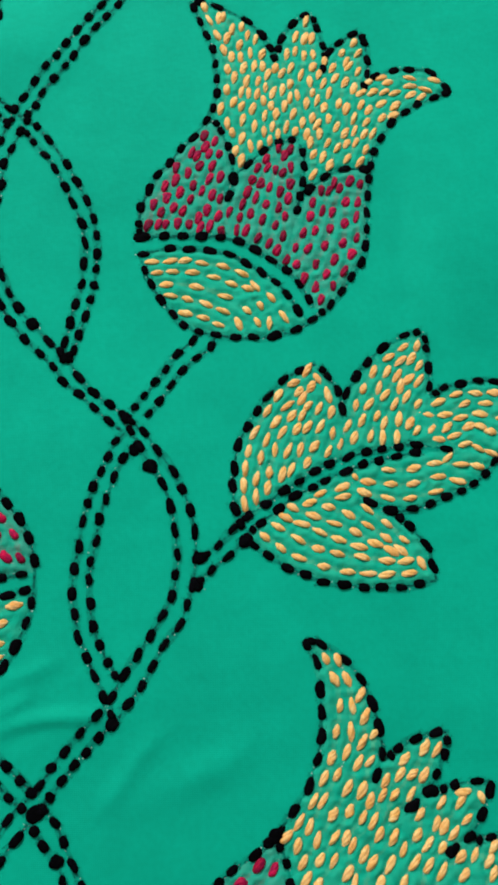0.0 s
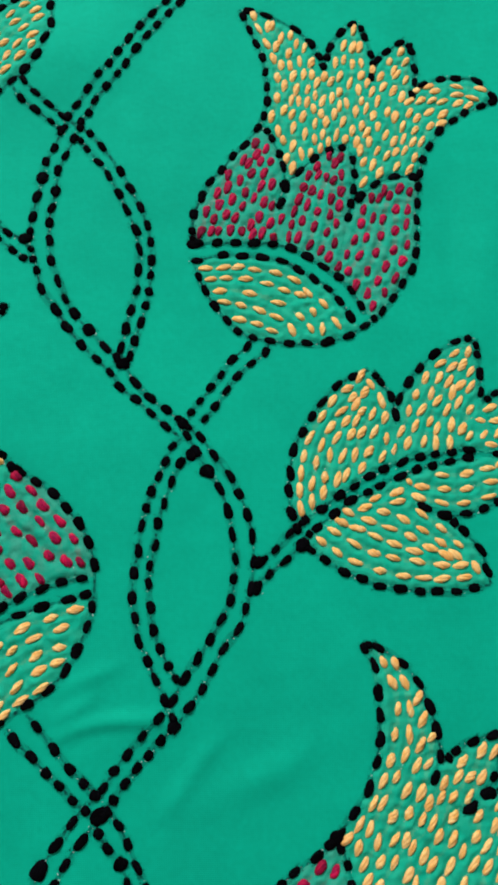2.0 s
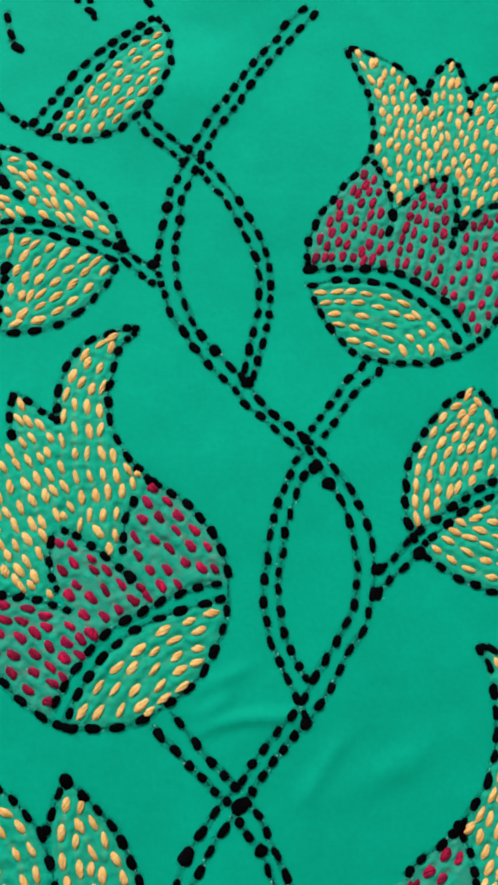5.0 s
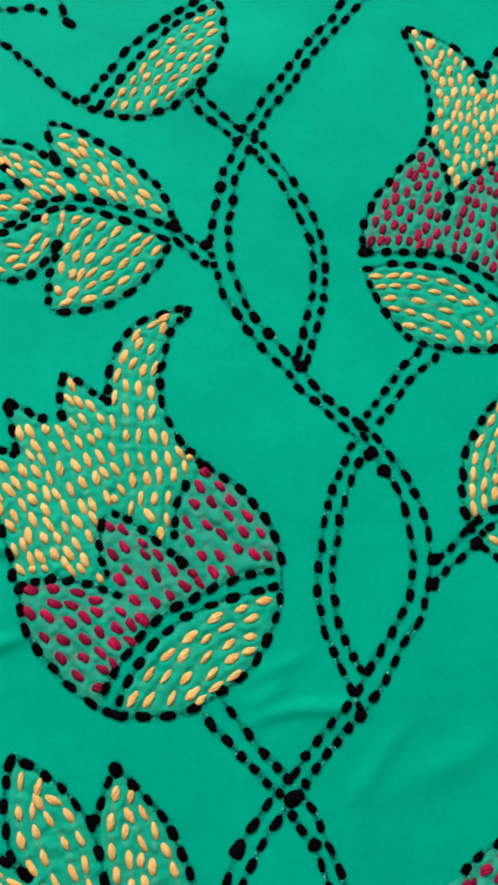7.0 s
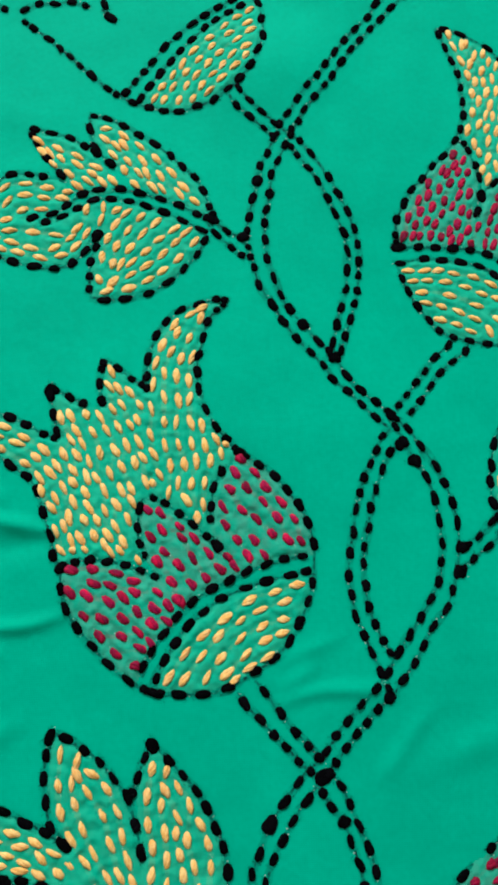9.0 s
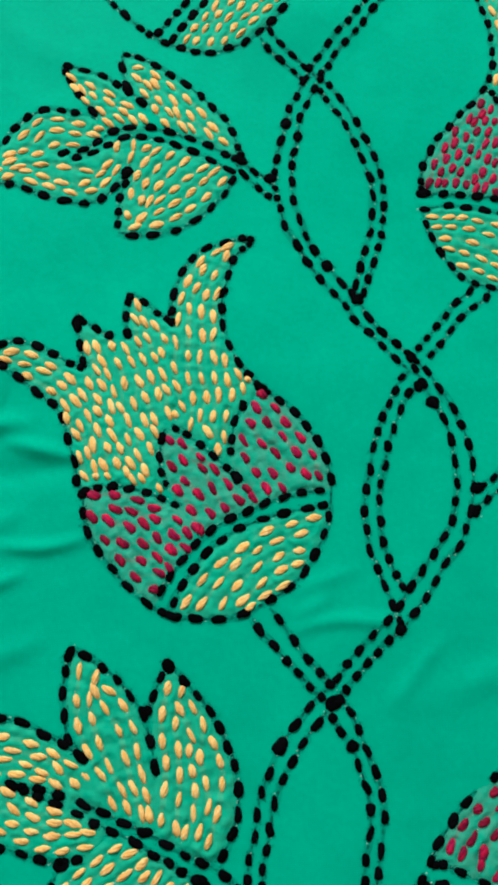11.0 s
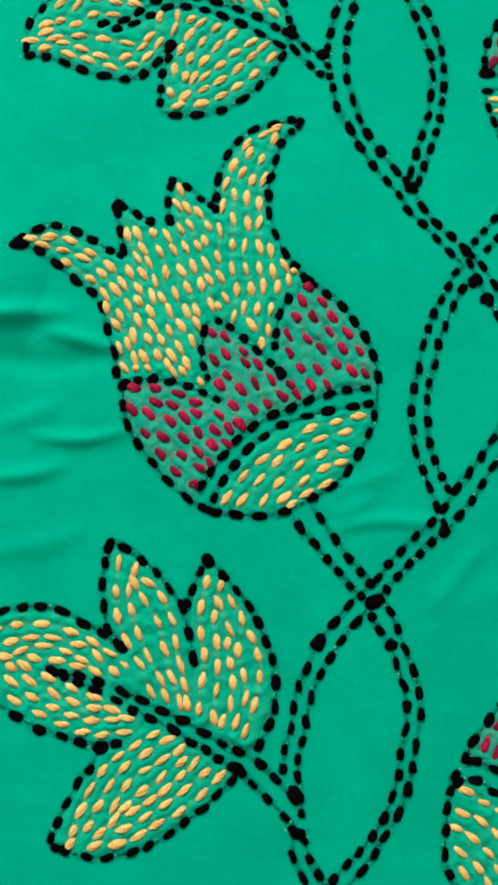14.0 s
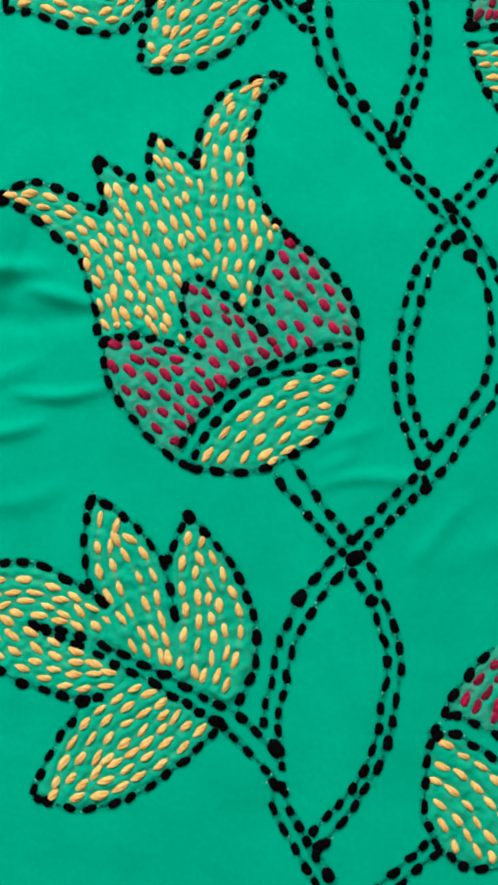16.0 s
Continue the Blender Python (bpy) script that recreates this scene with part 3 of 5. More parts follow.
# upper flower: calyx
filling("calyx", "orange-yellow stitched rounded flower base", "yellow", COTTON_YELLOW, [
    [(-29.6, 52.6), (-21.1, 55.0), (-10.2, 54.6), (-0.2, 51.2), (7.9, 46.0), (14.6, 36.6), (16.4, 34.7), (7.4, 30.4), (-2.9, 29.8), (-12.7, 31.2), (-19.7, 35.9), (-25.8, 44.4)],
], [
    (6, [(-25.9, 50.8), (-21.0, 51.3), (-16.9, 51.5), (-12.3, 50.9), (-6.6, 50.1), (-1.5, 48.3)]),
    (6, [(-24.4, 47.7), (-20.2, 48.2), (-14.8, 48.1), (-9.0, 46.9), (-4.3, 45.1), (0.2, 43.9)]),
    (3, [(-21.9, 44.4), (-16.9, 44.4), (-11.4, 43.5), (-5.9, 41.4)]),
    (1, [(0.9, 45.9), (3.4, 43.4)]),
    (1, [(5.4, 42.8), (7.6, 40.1)]),
    (1, [(2.5, 40.3), (4.7, 37.6)]),
    (4, [(-20.6, 41.2), (-16.0, 40.4), (-11.0, 39.1), (-6.4, 37.2)]),
    (1, [(-1.1, 38.5), (1.2, 36.5)]),
    (3, [(-16.5, 36.3), (-11.7, 35.2), (-7.6, 33.3)]),
    (1, [(-2.9, 35.4), (-1.7, 31.9)]),
    (1, [(1.9, 35.4), (3.7, 33.0)]),
    (1, [(5.6, 36.0), (6.5, 32.2)]),
    (1, [(8.8, 37.6), (11.1, 34.2)]),
], 0.93)
# spreading leaf: leaf outline
drawn = outline("leaf_outline", "black running-stitch outline of a lobed leaf", [
    (10, [(-0.7, -21.6), (-2.7, -16.4), (-3.4, -10.5), (-3.0, -5.9), (-2.0, 0.3), (0.3, 5.1), (2.9, 9.5), (5.7, 13.6), (9.8, 18.2), (14.2, 20.8), (18.6, 22.8)]),
    (4, [(19.3, 22.5), (21.6, 19.3), (24.1, 15.5), (25.3, 10.6), (25.3, 7.5)]),
    (6, [(25.5, 12.1), (26.5, 14.8), (29.2, 19.7), (32.3, 23.7), (36.7, 27.8), (42.7, 31.6), (47.5, 32.7)]),
    (4, [(48.0, 32.1), (48.4, 28.0), (49.0, 22.6), (48.9, 17.5), (49.4, 14.1)]),
    (7, [(49.7, 14.4), (52.9, 17.2), (57.6, 18.4), (62.4, 19.3), (67.1, 19.2), (75.3, 17.3), (84.5, 13.6)]),
    (11, [(84.5, 13.6), (75.2, 4.0), (65.8, -2.6), (63.0, -6.1), (59.7, -8.7), (56.3, -10.7), (52.3, -12.3), (48.0, -14.3), (43.1, -15.7), (37.4, -16.2), (31.3, -13.8)]),
    (4, [(38.6, -17.2), (42.2, -20.2), (46.4, -25.0), (47.9, -30.2), (48.6, -33.8)]),
    (10, [(48.6, -33.8), (44.2, -34.7), (39.5, -35.7), (34.5, -35.7), (30.0, -35.8), (25.0, -35.1), (19.7, -34.5), (15.2, -32.7), (10.7, -31.1), (5.9, -28.0), (0.8, -24.7)]),
    (13, [(-1.0, -19.7), (0.9, -17.7), (5.2, -14.9), (9.8, -11.4), (13.8, -8.9), (17.8, -6.3), (21.6, -4.1), (26.7, -2.3), (31.5, -0.9), (35.6, -0.0), (40.1, 0.7), (44.9, 1.4), (54.3, 0.2)]),
    (11, [(0.7, -22.6), (3.9, -19.9), (8.5, -16.3), (12.7, -12.8), (17.3, -10.6), (20.5, -8.6), (26.0, -6.1), (30.5, -4.2), (34.7, -3.1), (39.4, -1.9), (45.9, -0.3)]),
])
knots(drawn, [(0.2, -24.3, 4.8, 3.6, 20), (-2.7, -16.4, 4.2, 3.2, -60), (37.4, -16.2, 4.6, 3.2, -10), (31.9, -14.1, 4.4, 2.6, -35)])
# spreading leaf: leaf lobe
filling("leaf_lobe", "leaf lobe filled with pale orange-yellow stitches", "yellow", COTTON_YELLOW, [
    [(-0.4, -20.4), (-3.4, -10.5), (-2.0, 0.3), (5.7, 13.6), (18.6, 22.8), (24.1, 15.5), (25.3, 7.5), (26.0, -2.1), (17.8, -6.3), (5.2, -14.9)],
], [
    (9, [(-0.3, -15.1), (-0.6, -10.4), (-0.2, -5.9), (0.6, -1.3), (2.2, 3.7), (5.6, 9.6), (8.4, 13.8), (12.5, 17.3), (16.1, 21.0)]),
    (7, [(2.7, -13.2), (2.7, -8.5), (3.8, -3.0), (5.3, 1.8), (7.7, 6.6), (10.8, 11.1), (13.8, 15.0)]),
    (7, [(5.6, -10.8), (6.0, -6.8), (7.5, -0.8), (9.4, 3.8), (12.0, 8.4), (14.7, 13.2), (17.1, 16.4)]),
    (5, [(9.4, -7.3), (10.9, -1.0), (13.3, 4.9), (14.7, 8.7), (16.2, 11.2)]),
    (4, [(11.7, -6.1), (14.1, -0.7), (16.0, 5.4), (19.0, 10.5)]),
    (1, [(17.9, 20.1), (19.7, 17.4)]),
    (5, [(15.9, -4.1), (17.8, 0.3), (19.3, 5.7), (22.3, 9.6), (21.5, 14.3)]),
    (2, [(21.4, -1.0), (22.7, 3.9)]),
], 1.0)
# spreading leaf: leaf lobe
filling("leaf_lobe", "leaf lobe filled with pale orange-yellow stitches", "yellow", COTTON_YELLOW, [
    [(25.3, 7.5), (26.5, 14.8), (36.7, 27.8), (47.5, 32.7), (49.4, 14.1), (52.8, 0.2), (44.9, 1.4), (35.6, -0.0), (26.0, -2.1)],
], [
    (7, [(24.5, 0.9), (26.6, 6.0), (29.0, 11.7), (31.1, 16.3), (33.9, 21.1), (38.2, 25.2), (42.2, 28.2)]),
    (6, [(28.3, 2.8), (30.5, 7.6), (32.5, 12.1), (35.3, 16.7), (37.6, 21.2), (41.4, 24.3)]),
    (6, [(32.7, 3.4), (34.5, 8.9), (36.9, 14.7), (40.3, 20.2), (44.3, 25.0), (46.0, 28.7)]),
    (6, [(35.8, 3.0), (36.4, 7.0), (39.4, 12.3), (41.1, 17.2), (43.5, 19.3), (46.3, 23.1)]),
    (4, [(39.7, 3.2), (40.4, 8.2), (42.7, 14.4), (46.2, 18.9)]),
    (2, [(43.2, 7.1), (45.8, 12.5)]),
    (1, [(44.3, 3.8), (45.9, 6.6)]),
], 1.0)
# spreading leaf: leaf lobe
filling("leaf_lobe", "leaf lobe filled with pale orange-yellow stitches", "yellow", COTTON_YELLOW, [
    [(49.4, 14.1), (57.6, 18.4), (67.1, 19.2), (84.5, 13.6), (65.8, -2.6), (56.3, -10.7), (43.1, -15.7), (31.3, -13.8), (27.1, -6.1), (39.1, -1.9), (54.3, 0.2)],
], [
    (6, [(51.2, 13.1), (56.1, 15.4), (61.5, 15.8), (66.8, 16.1), (73.5, 14.9), (79.7, 13.5)]),
    (6, [(47.7, 9.6), (53.0, 9.7), (58.4, 12.8), (64.1, 13.1), (70.3, 12.4), (77.3, 11.8)]),
    (5, [(53.3, 6.3), (57.1, 9.0), (62.4, 10.1), (68.5, 9.0), (74.7, 8.2)]),
    (6, [(50.6, 2.9), (55.2, 4.0), (59.2, 6.6), (62.2, 6.7), (64.9, 5.3), (69.8, 5.4)]),
    (1, [(47.8, 3.9), (50.2, 7.3)]),
    (4, [(53.1, -1.9), (58.0, 1.8), (61.4, 0.7), (64.9, -0.5)]),
    (5, [(37.2, -5.6), (43.9, -5.0), (49.6, -3.5), (56.5, -3.7), (60.9, -4.1)]),
    (5, [(31.7, -8.8), (37.7, -9.3), (43.6, -9.0), (50.3, -7.1), (55.4, -8.1)]),
    (4, [(30.6, -11.6), (36.7, -12.9), (42.6, -12.8), (49.5, -11.0)]),
    (1, [(27.5, -6.5), (29.2, -8.6)]),
], 1.0)
# spreading leaf: leaf lobe
filling("leaf_lobe", "leaf lobe filled with pale orange-yellow stitches", "yellow", COTTON_YELLOW, [
    [(0.7, -23.3), (8.5, -16.3), (20.5, -8.6), (27.1, -6.1), (31.3, -13.8), (38.6, -17.2), (46.4, -25.0), (48.6, -33.8), (34.5, -35.7), (19.7, -34.5), (5.9, -28.0)],
], [
    (2, [(19.2, -12.0), (24.9, -10.3)]),
    (2, [(16.4, -14.5), (25.0, -12.8)]),
    (5, [(21.3, -15.6), (26.4, -17.4), (31.4, -20.1), (36.0, -23.2), (39.7, -26.3)]),
    (3, [(31.3, -15.9), (36.3, -19.6), (40.7, -23.6)]),
    (6, [(12.1, -15.9), (17.3, -17.9), (22.7, -19.7), (28.2, -21.9), (33.2, -24.7), (37.2, -26.5)]),
    (5, [(10.2, -18.4), (14.3, -19.9), (18.9, -21.9), (23.8, -23.8), (29.0, -25.6)]),
    (7, [(8.3, -20.7), (13.4, -23.9), (18.5, -26.2), (23.4, -27.4), (29.6, -28.2), (36.0, -28.9), (40.9, -29.0)]),
    (8, [(4.9, -23.4), (8.9, -26.1), (13.6, -28.5), (19.8, -30.5), (25.9, -31.9), (31.1, -32.3), (35.9, -32.5), (41.7, -32.1)]),
    (1, [(44.2, -27.7), (45.8, -31.3)]),
], 1.0)
# lower flower: flower outline
drawn = outline("flower_outline", "black running-stitch outline of a tulip-like flower", [
    (9, [(14.6, -48.5), (17.7, -53.8), (18.5, -60.4), (18.8, -65.6), (18.5, -71.1), (17.6, -76.3), (15.5, -82.3), (11.9, -87.8), (7.1, -93.7)]),
    (8, [(14.9, -48.8), (18.8, -49.6), (24.8, -53.4), (28.6, -58.0), (31.2, -63.6), (32.7, -69.2), (33.3, -75.2), (31.4, -81.5)]),
    (4, [(34.3, -76.5), (37.3, -73.9), (41.7, -71.7), (46.7, -70.3), (50.0, -70.2)]),
    (5, [(49.6, -70.7), (48.6, -75.4), (46.5, -79.9), (44.4, -83.5), (39.6, -87.5)]),
    (3, [(46.6, -83.6), (50.8, -82.3), (56.3, -81.5), (60.2, -81.7)]),
    (4, [(59.9, -82.1), (57.1, -88.9), (53.9, -94.0), (48.7, -97.3)]),
    (4, [(54.7, -94.9), (59.1, -94.1), (66.1, -93.2), (75.6, -95.8)]),
    (5, [(75.6, -96.0), (69.7, -100.0), (64.6, -104.8), (60.8, -110.8)]),
    (4, [(7.1, -93.7), (2.8, -97.2), (-2.6, -100.5), (-6.8, -104.2)]),
    (4, [(7.9, -94.2), (10.1, -99.2), (10.9, -103.6), (11.2, -107.6)]),
    (4, [(-10.4, -106.8), (-13.0, -109.5), (-16.4, -114.2), (-20.0, -119.6), (-22.3, -125.3)]),
    (6, [(-22.0, -125.0), (-18.6, -124.4), (-14.2, -125.9), (-8.0, -128.3), (-0.4, -133.0), (5.9, -140.8)]),
    (6, [(-24.6, -130.2), (-18.8, -129.0), (-14.0, -131.5), (-9.4, -133.7), (-2.2, -138.7), (2.6, -145.2)]),
    (12, [(-24.6, -130.6), (-25.3, -136.4), (-25.1, -141.7), (-25.1, -147.5), (-23.5, -152.2), (-21.3, -156.2), (-17.3, -159.0), (-14.0, -160.9), (-9.4, -161.2), (-2.8, -160.1), (3.3, -154.8), (7.0, -146.2)]),
    (1, [(-23.2, -127.0), (-24.7, -129.9)]),
])
knots(drawn, [(49.4, -97.1, 3.8, 3.6, 40), (44.8, -83.7, 4.6, 3.0, -10), (40.0, -87.3, 4.4, 2.8, 30), (7.8, -93.4, 4.2, 3.6, 45)])
# lower flower: crown
filling("crown", "pale orange-yellow stitched crown petals", "yellow", COTTON_YELLOW, [
    [(14.9, -48.8), (24.8, -53.4), (31.2, -63.6), (33.3, -75.2), (37.3, -73.9), (50.0, -70.2), (44.4, -83.5), (50.8, -82.3), (60.2, -81.7), (53.9, -94.0), (59.1, -94.1), (75.6, -95.8), (60.8, -110.8), (11.1, -108.8), (10.1, -99.2), (7.8, -94.1), (15.5, -82.3), (18.5, -71.1), (18.5, -60.4)],
], [
    (9, [(19.9, -53.1), (22.0, -57.9), (23.2, -64.1), (22.2, -70.1), (21.0, -76.0), (19.0, -80.7), (16.5, -85.7), (13.0, -90.3), (10.0, -93.5)]),
    (9, [(22.9, -53.4), (25.1, -57.9), (26.2, -64.1), (25.8, -70.1), (24.6, -74.8), (22.3, -79.8), (18.8, -85.6), (15.5, -91.3), (12.6, -95.5)]),
    (8, [(28.2, -61.6), (29.3, -66.6), (28.5, -72.5), (27.4, -77.2), (24.6, -82.9), (21.1, -88.7), (17.4, -94.2), (13.9, -99.0)], 58),
    (8, [(31.5, -70.5), (30.3, -76.8), (28.1, -83.4), (25.1, -87.9), (21.4, -93.7), (18.0, -98.5), (14.7, -102.7), (13.0, -106.7)], 58),
    (7, [(34.0, -81.2), (30.1, -85.7), (28.2, -89.4), (24.2, -93.9), (21.2, -98.8), (17.4, -103.8), (15.3, -107.7)], 58),
    (7, [(38.7, -76.4), (37.5, -79.9), (33.1, -84.5), (30.8, -90.2), (25.6, -95.5), (24.4, -101.5), (20.9, -107.2)], 58),
    (7, [(43.7, -73.9), (40.5, -79.8), (36.0, -84.4), (32.0, -93.2), (28.4, -97.4), (25.9, -103.5), (23.8, -107.8)], 58),
    (7, [(46.7, -74.3), (43.4, -80.0), (40.0, -84.3), (35.8, -88.9), (35.5, -93.8), (30.2, -99.3), (27.5, -107.3)], 58),
    (6, [(42.0, -88.8), (41.4, -93.1), (37.4, -96.9), (33.3, -101.2), (30.1, -107.9)], 58),
    (6, [(47.3, -86.2), (46.9, -88.8), (43.0, -96.5), (39.2, -100.7), (35.4, -108.0)], 58),
    (5, [(52.1, -86.0), (47.7, -91.6), (47.1, -96.2), (43.7, -100.0), (40.8, -106.9)], 58),
    (1, [(50.7, -84.1), (54.9, -83.6)]),
    (1, [(56.4, -83.6), (57.9, -86.7)]),
    (5, [(53.4, -90.0), (50.0, -93.0), (51.4, -98.2), (46.8, -101.4), (44.1, -107.5)], 58),
    (4, [(58.3, -99.2), (54.9, -97.9), (52.1, -102.2), (48.8, -107.6)], 58),
    (2, [(59.5, -96.1), (66.6, -95.4)], 58),
    (3, [(63.7, -98.1), (59.2, -102.0), (54.9, -107.7)], 58),
], 1.0)
# lower flower: red petal
filling("red_petal", "crimson stitched petal at the waist of a flower", "red", COTTON_RED, [
    [(7.1, -94.0), (2.8, -97.2), (-2.6, -100.5), (-7.2, -104.7), (-5.2, -112.0), (5.2, -119.1), (11.6, -112.3), (10.9, -103.6), (10.1, -99.2)],
    [(-9.7, -106.0), (-13.0, -109.5), (-20.0, -119.6), (-22.3, -125.0), (-14.2, -125.9), (-0.4, -133.0), (7.1, -126.8), (6.8, -112.7), (-2.6, -103.7)],
], [
    (3, [(3.6, -99.5), (-0.7, -103.4), (-4.6, -106.2)]),
    (2, [(7.0, -100.3), (2.5, -105.1)]),
    (4, [(-16.9, -120.1), (-13.9, -114.8), (-10.1, -111.0), (-6.0, -106.8)]),
    (4, [(-13.9, -121.7), (-11.6, -118.0), (-8.4, -114.1), (-4.3, -110.2)]),
    (4, [(-9.1, -124.0), (-8.6, -121.2), (-5.3, -116.7), (-1.2, -112.8)]),
    (4, [(-4.6, -126.4), (-1.4, -120.5), (2.0, -116.0), (3.8, -111.6)]),
], 1.0)
# lower flower: calyx
filling("calyx", "orange-yellow stitched rounded flower base", "yellow", COTTON_YELLOW, [
    [(-24.6, -130.5), (-18.8, -129.0), (-9.4, -133.7), (-2.2, -138.7), (7.0, -146.2), (3.3, -154.8), (-9.4, -161.2), (-17.3, -159.0), (-23.5, -152.2), (-25.1, -147.5)],
], [
    (5, [(-20.9, -131.8), (-16.2, -134.2), (-11.5, -136.4), (-7.6, -139.5), (-3.3, -143.0)]),
    (5, [(-21.3, -137.3), (-16.6, -138.8), (-12.1, -141.6), (-8.6, -145.1), (-5.0, -148.7)]),
    (5, [(-22.6, -141.0), (-18.4, -142.9), (-14.1, -146.3), (-11.4, -150.2), (-7.8, -153.4)]),
    (4, [(-21.1, -146.6), (-16.4, -149.9), (-13.6, -153.5), (-10.8, -157.1)]),
    (2, [(-19.9, -151.6), (-16.6, -156.4)]),
    (1, [(-7.6, -156.7), (-6.6, -159.7)]),
], 1.0)
# tilted flower: flower outline
drawn = outline("flower_outline", "black running-stitch outline of a tulip-like flower", [
    (7, [(-149.1, -5.5), (-143.8, -1.4), (-139.5, 0.3), (-134.2, -0.5), (-129.8, -2.4), (-124.9, -4.6), (-120.6, -5.9)]),
    (9, [(-149.1, -5.8), (-142.8, -7.1), (-138.1, -9.7), (-132.6, -13.4), (-128.2, -16.2), (-125.1, -19.8), (-123.0, -25.5), (-120.6, -31.5), (-119.4, -36.4), (-117.5, -40.1)]),
    (3, [(-120.9, -5.3), (-122.8, 0.8), (-124.7, 7.7)]),
    (3, [(-124.5, 8.5), (-119.0, 5.9), (-114.0, 3.7)]),
    (4, [(-110.1, 3.9), (-111.4, 10.2), (-111.3, 14.5), (-110.5, 17.7)]),
    (3, [(-110.2, 17.6), (-106.9, 15.0), (-103.0, 12.1), (-98.9, 10.1)]),
    (9, [(-98.7, 8.4), (-99.1, 13.2), (-98.9, 18.2), (-97.2, 25.2), (-94.7, 29.6), (-91.1, 33.2), (-85.9, 35.4), (-81.2, 37.2), (-77.3, 37.2)]),
    (11, [(-78.0, 36.7), (-80.9, 34.1), (-83.3, 30.4), (-84.3, 25.5), (-85.3, 20.1), (-85.4, 15.4), (-84.7, 10.5), (-82.5, 4.9), (-79.4, 0.1), (-76.4, -3.0), (-72.7, -6.5)]),
    (7, [(-72.3, -6.5), (-67.4, -9.6), (-62.9, -12.4), (-59.6, -16.0), (-56.2, -19.9), (-53.7, -24.4), (-52.0, -30.0), (-51.7, -34.9)]),
    (4, [(-76.8, -10.6), (-79.2, -16.4), (-79.6, -21.6), (-79.7, -26.4)]),
    (6, [(-96.2, -19.5), (-91.7, -21.4), (-87.9, -24.0), (-84.1, -26.6), (-80.3, -29.5), (-77.0, -32.1)]),
    (4, [(-97.5, -20.1), (-98.3, -23.1), (-98.4, -28.2), (-97.6, -32.3), (-95.6, -36.5)]),
    (7, [(-117.9, -39.6), (-113.7, -37.8), (-110.0, -37.2), (-105.6, -37.3), (-100.8, -38.0), (-96.9, -39.3), (-91.7, -41.0)]),
    (7, [(-117.2, -40.5), (-116.7, -44.8), (-115.2, -49.6), (-111.8, -54.2), (-107.6, -58.5), (-103.3, -62.7), (-98.0, -66.5), (-92.4, -69.1)]),
    (11, [(-95.2, -65.4), (-94.6, -63.1), (-92.7, -59.0), (-90.0, -54.9), (-86.9, -50.4), (-83.2, -46.5), (-78.3, -43.0), (-73.8, -40.6), (-69.4, -38.1), (-64.2, -36.0), (-59.7, -34.4), (-53.4, -33.0)]),
    (10, [(-92.0, -68.6), (-91.1, -65.8), (-89.3, -61.2), (-86.8, -56.9), (-83.8, -52.4), (-80.1, -48.8), (-75.7, -45.4), (-69.5, -42.3), (-64.1, -40.3), (-57.8, -38.5), (-52.3, -36.9)]),
    (10, [(-51.6, -34.9), (-52.0, -40.2), (-53.0, -45.0), (-55.2, -50.6), (-57.7, -55.3), (-61.4, -59.8), (-66.1, -63.2), (-72.9, -67.4), (-79.2, -69.2), (-85.2, -69.4), (-91.9, -69.1)]),
])
knots(drawn, [(-148.0, -6.3, 5.4, 3.0, 2), (-72.7, -6.4, 4.6, 3.2, -15), (-77.4, -31.8, 3.8, 2.8, -30), (-117.0, -39.5, 4.2, 3.2, 20), (-91.3, -69.3, 5.0, 3.0, -15), (-124.7, 7.7, 4.2, 2.6, 65)])
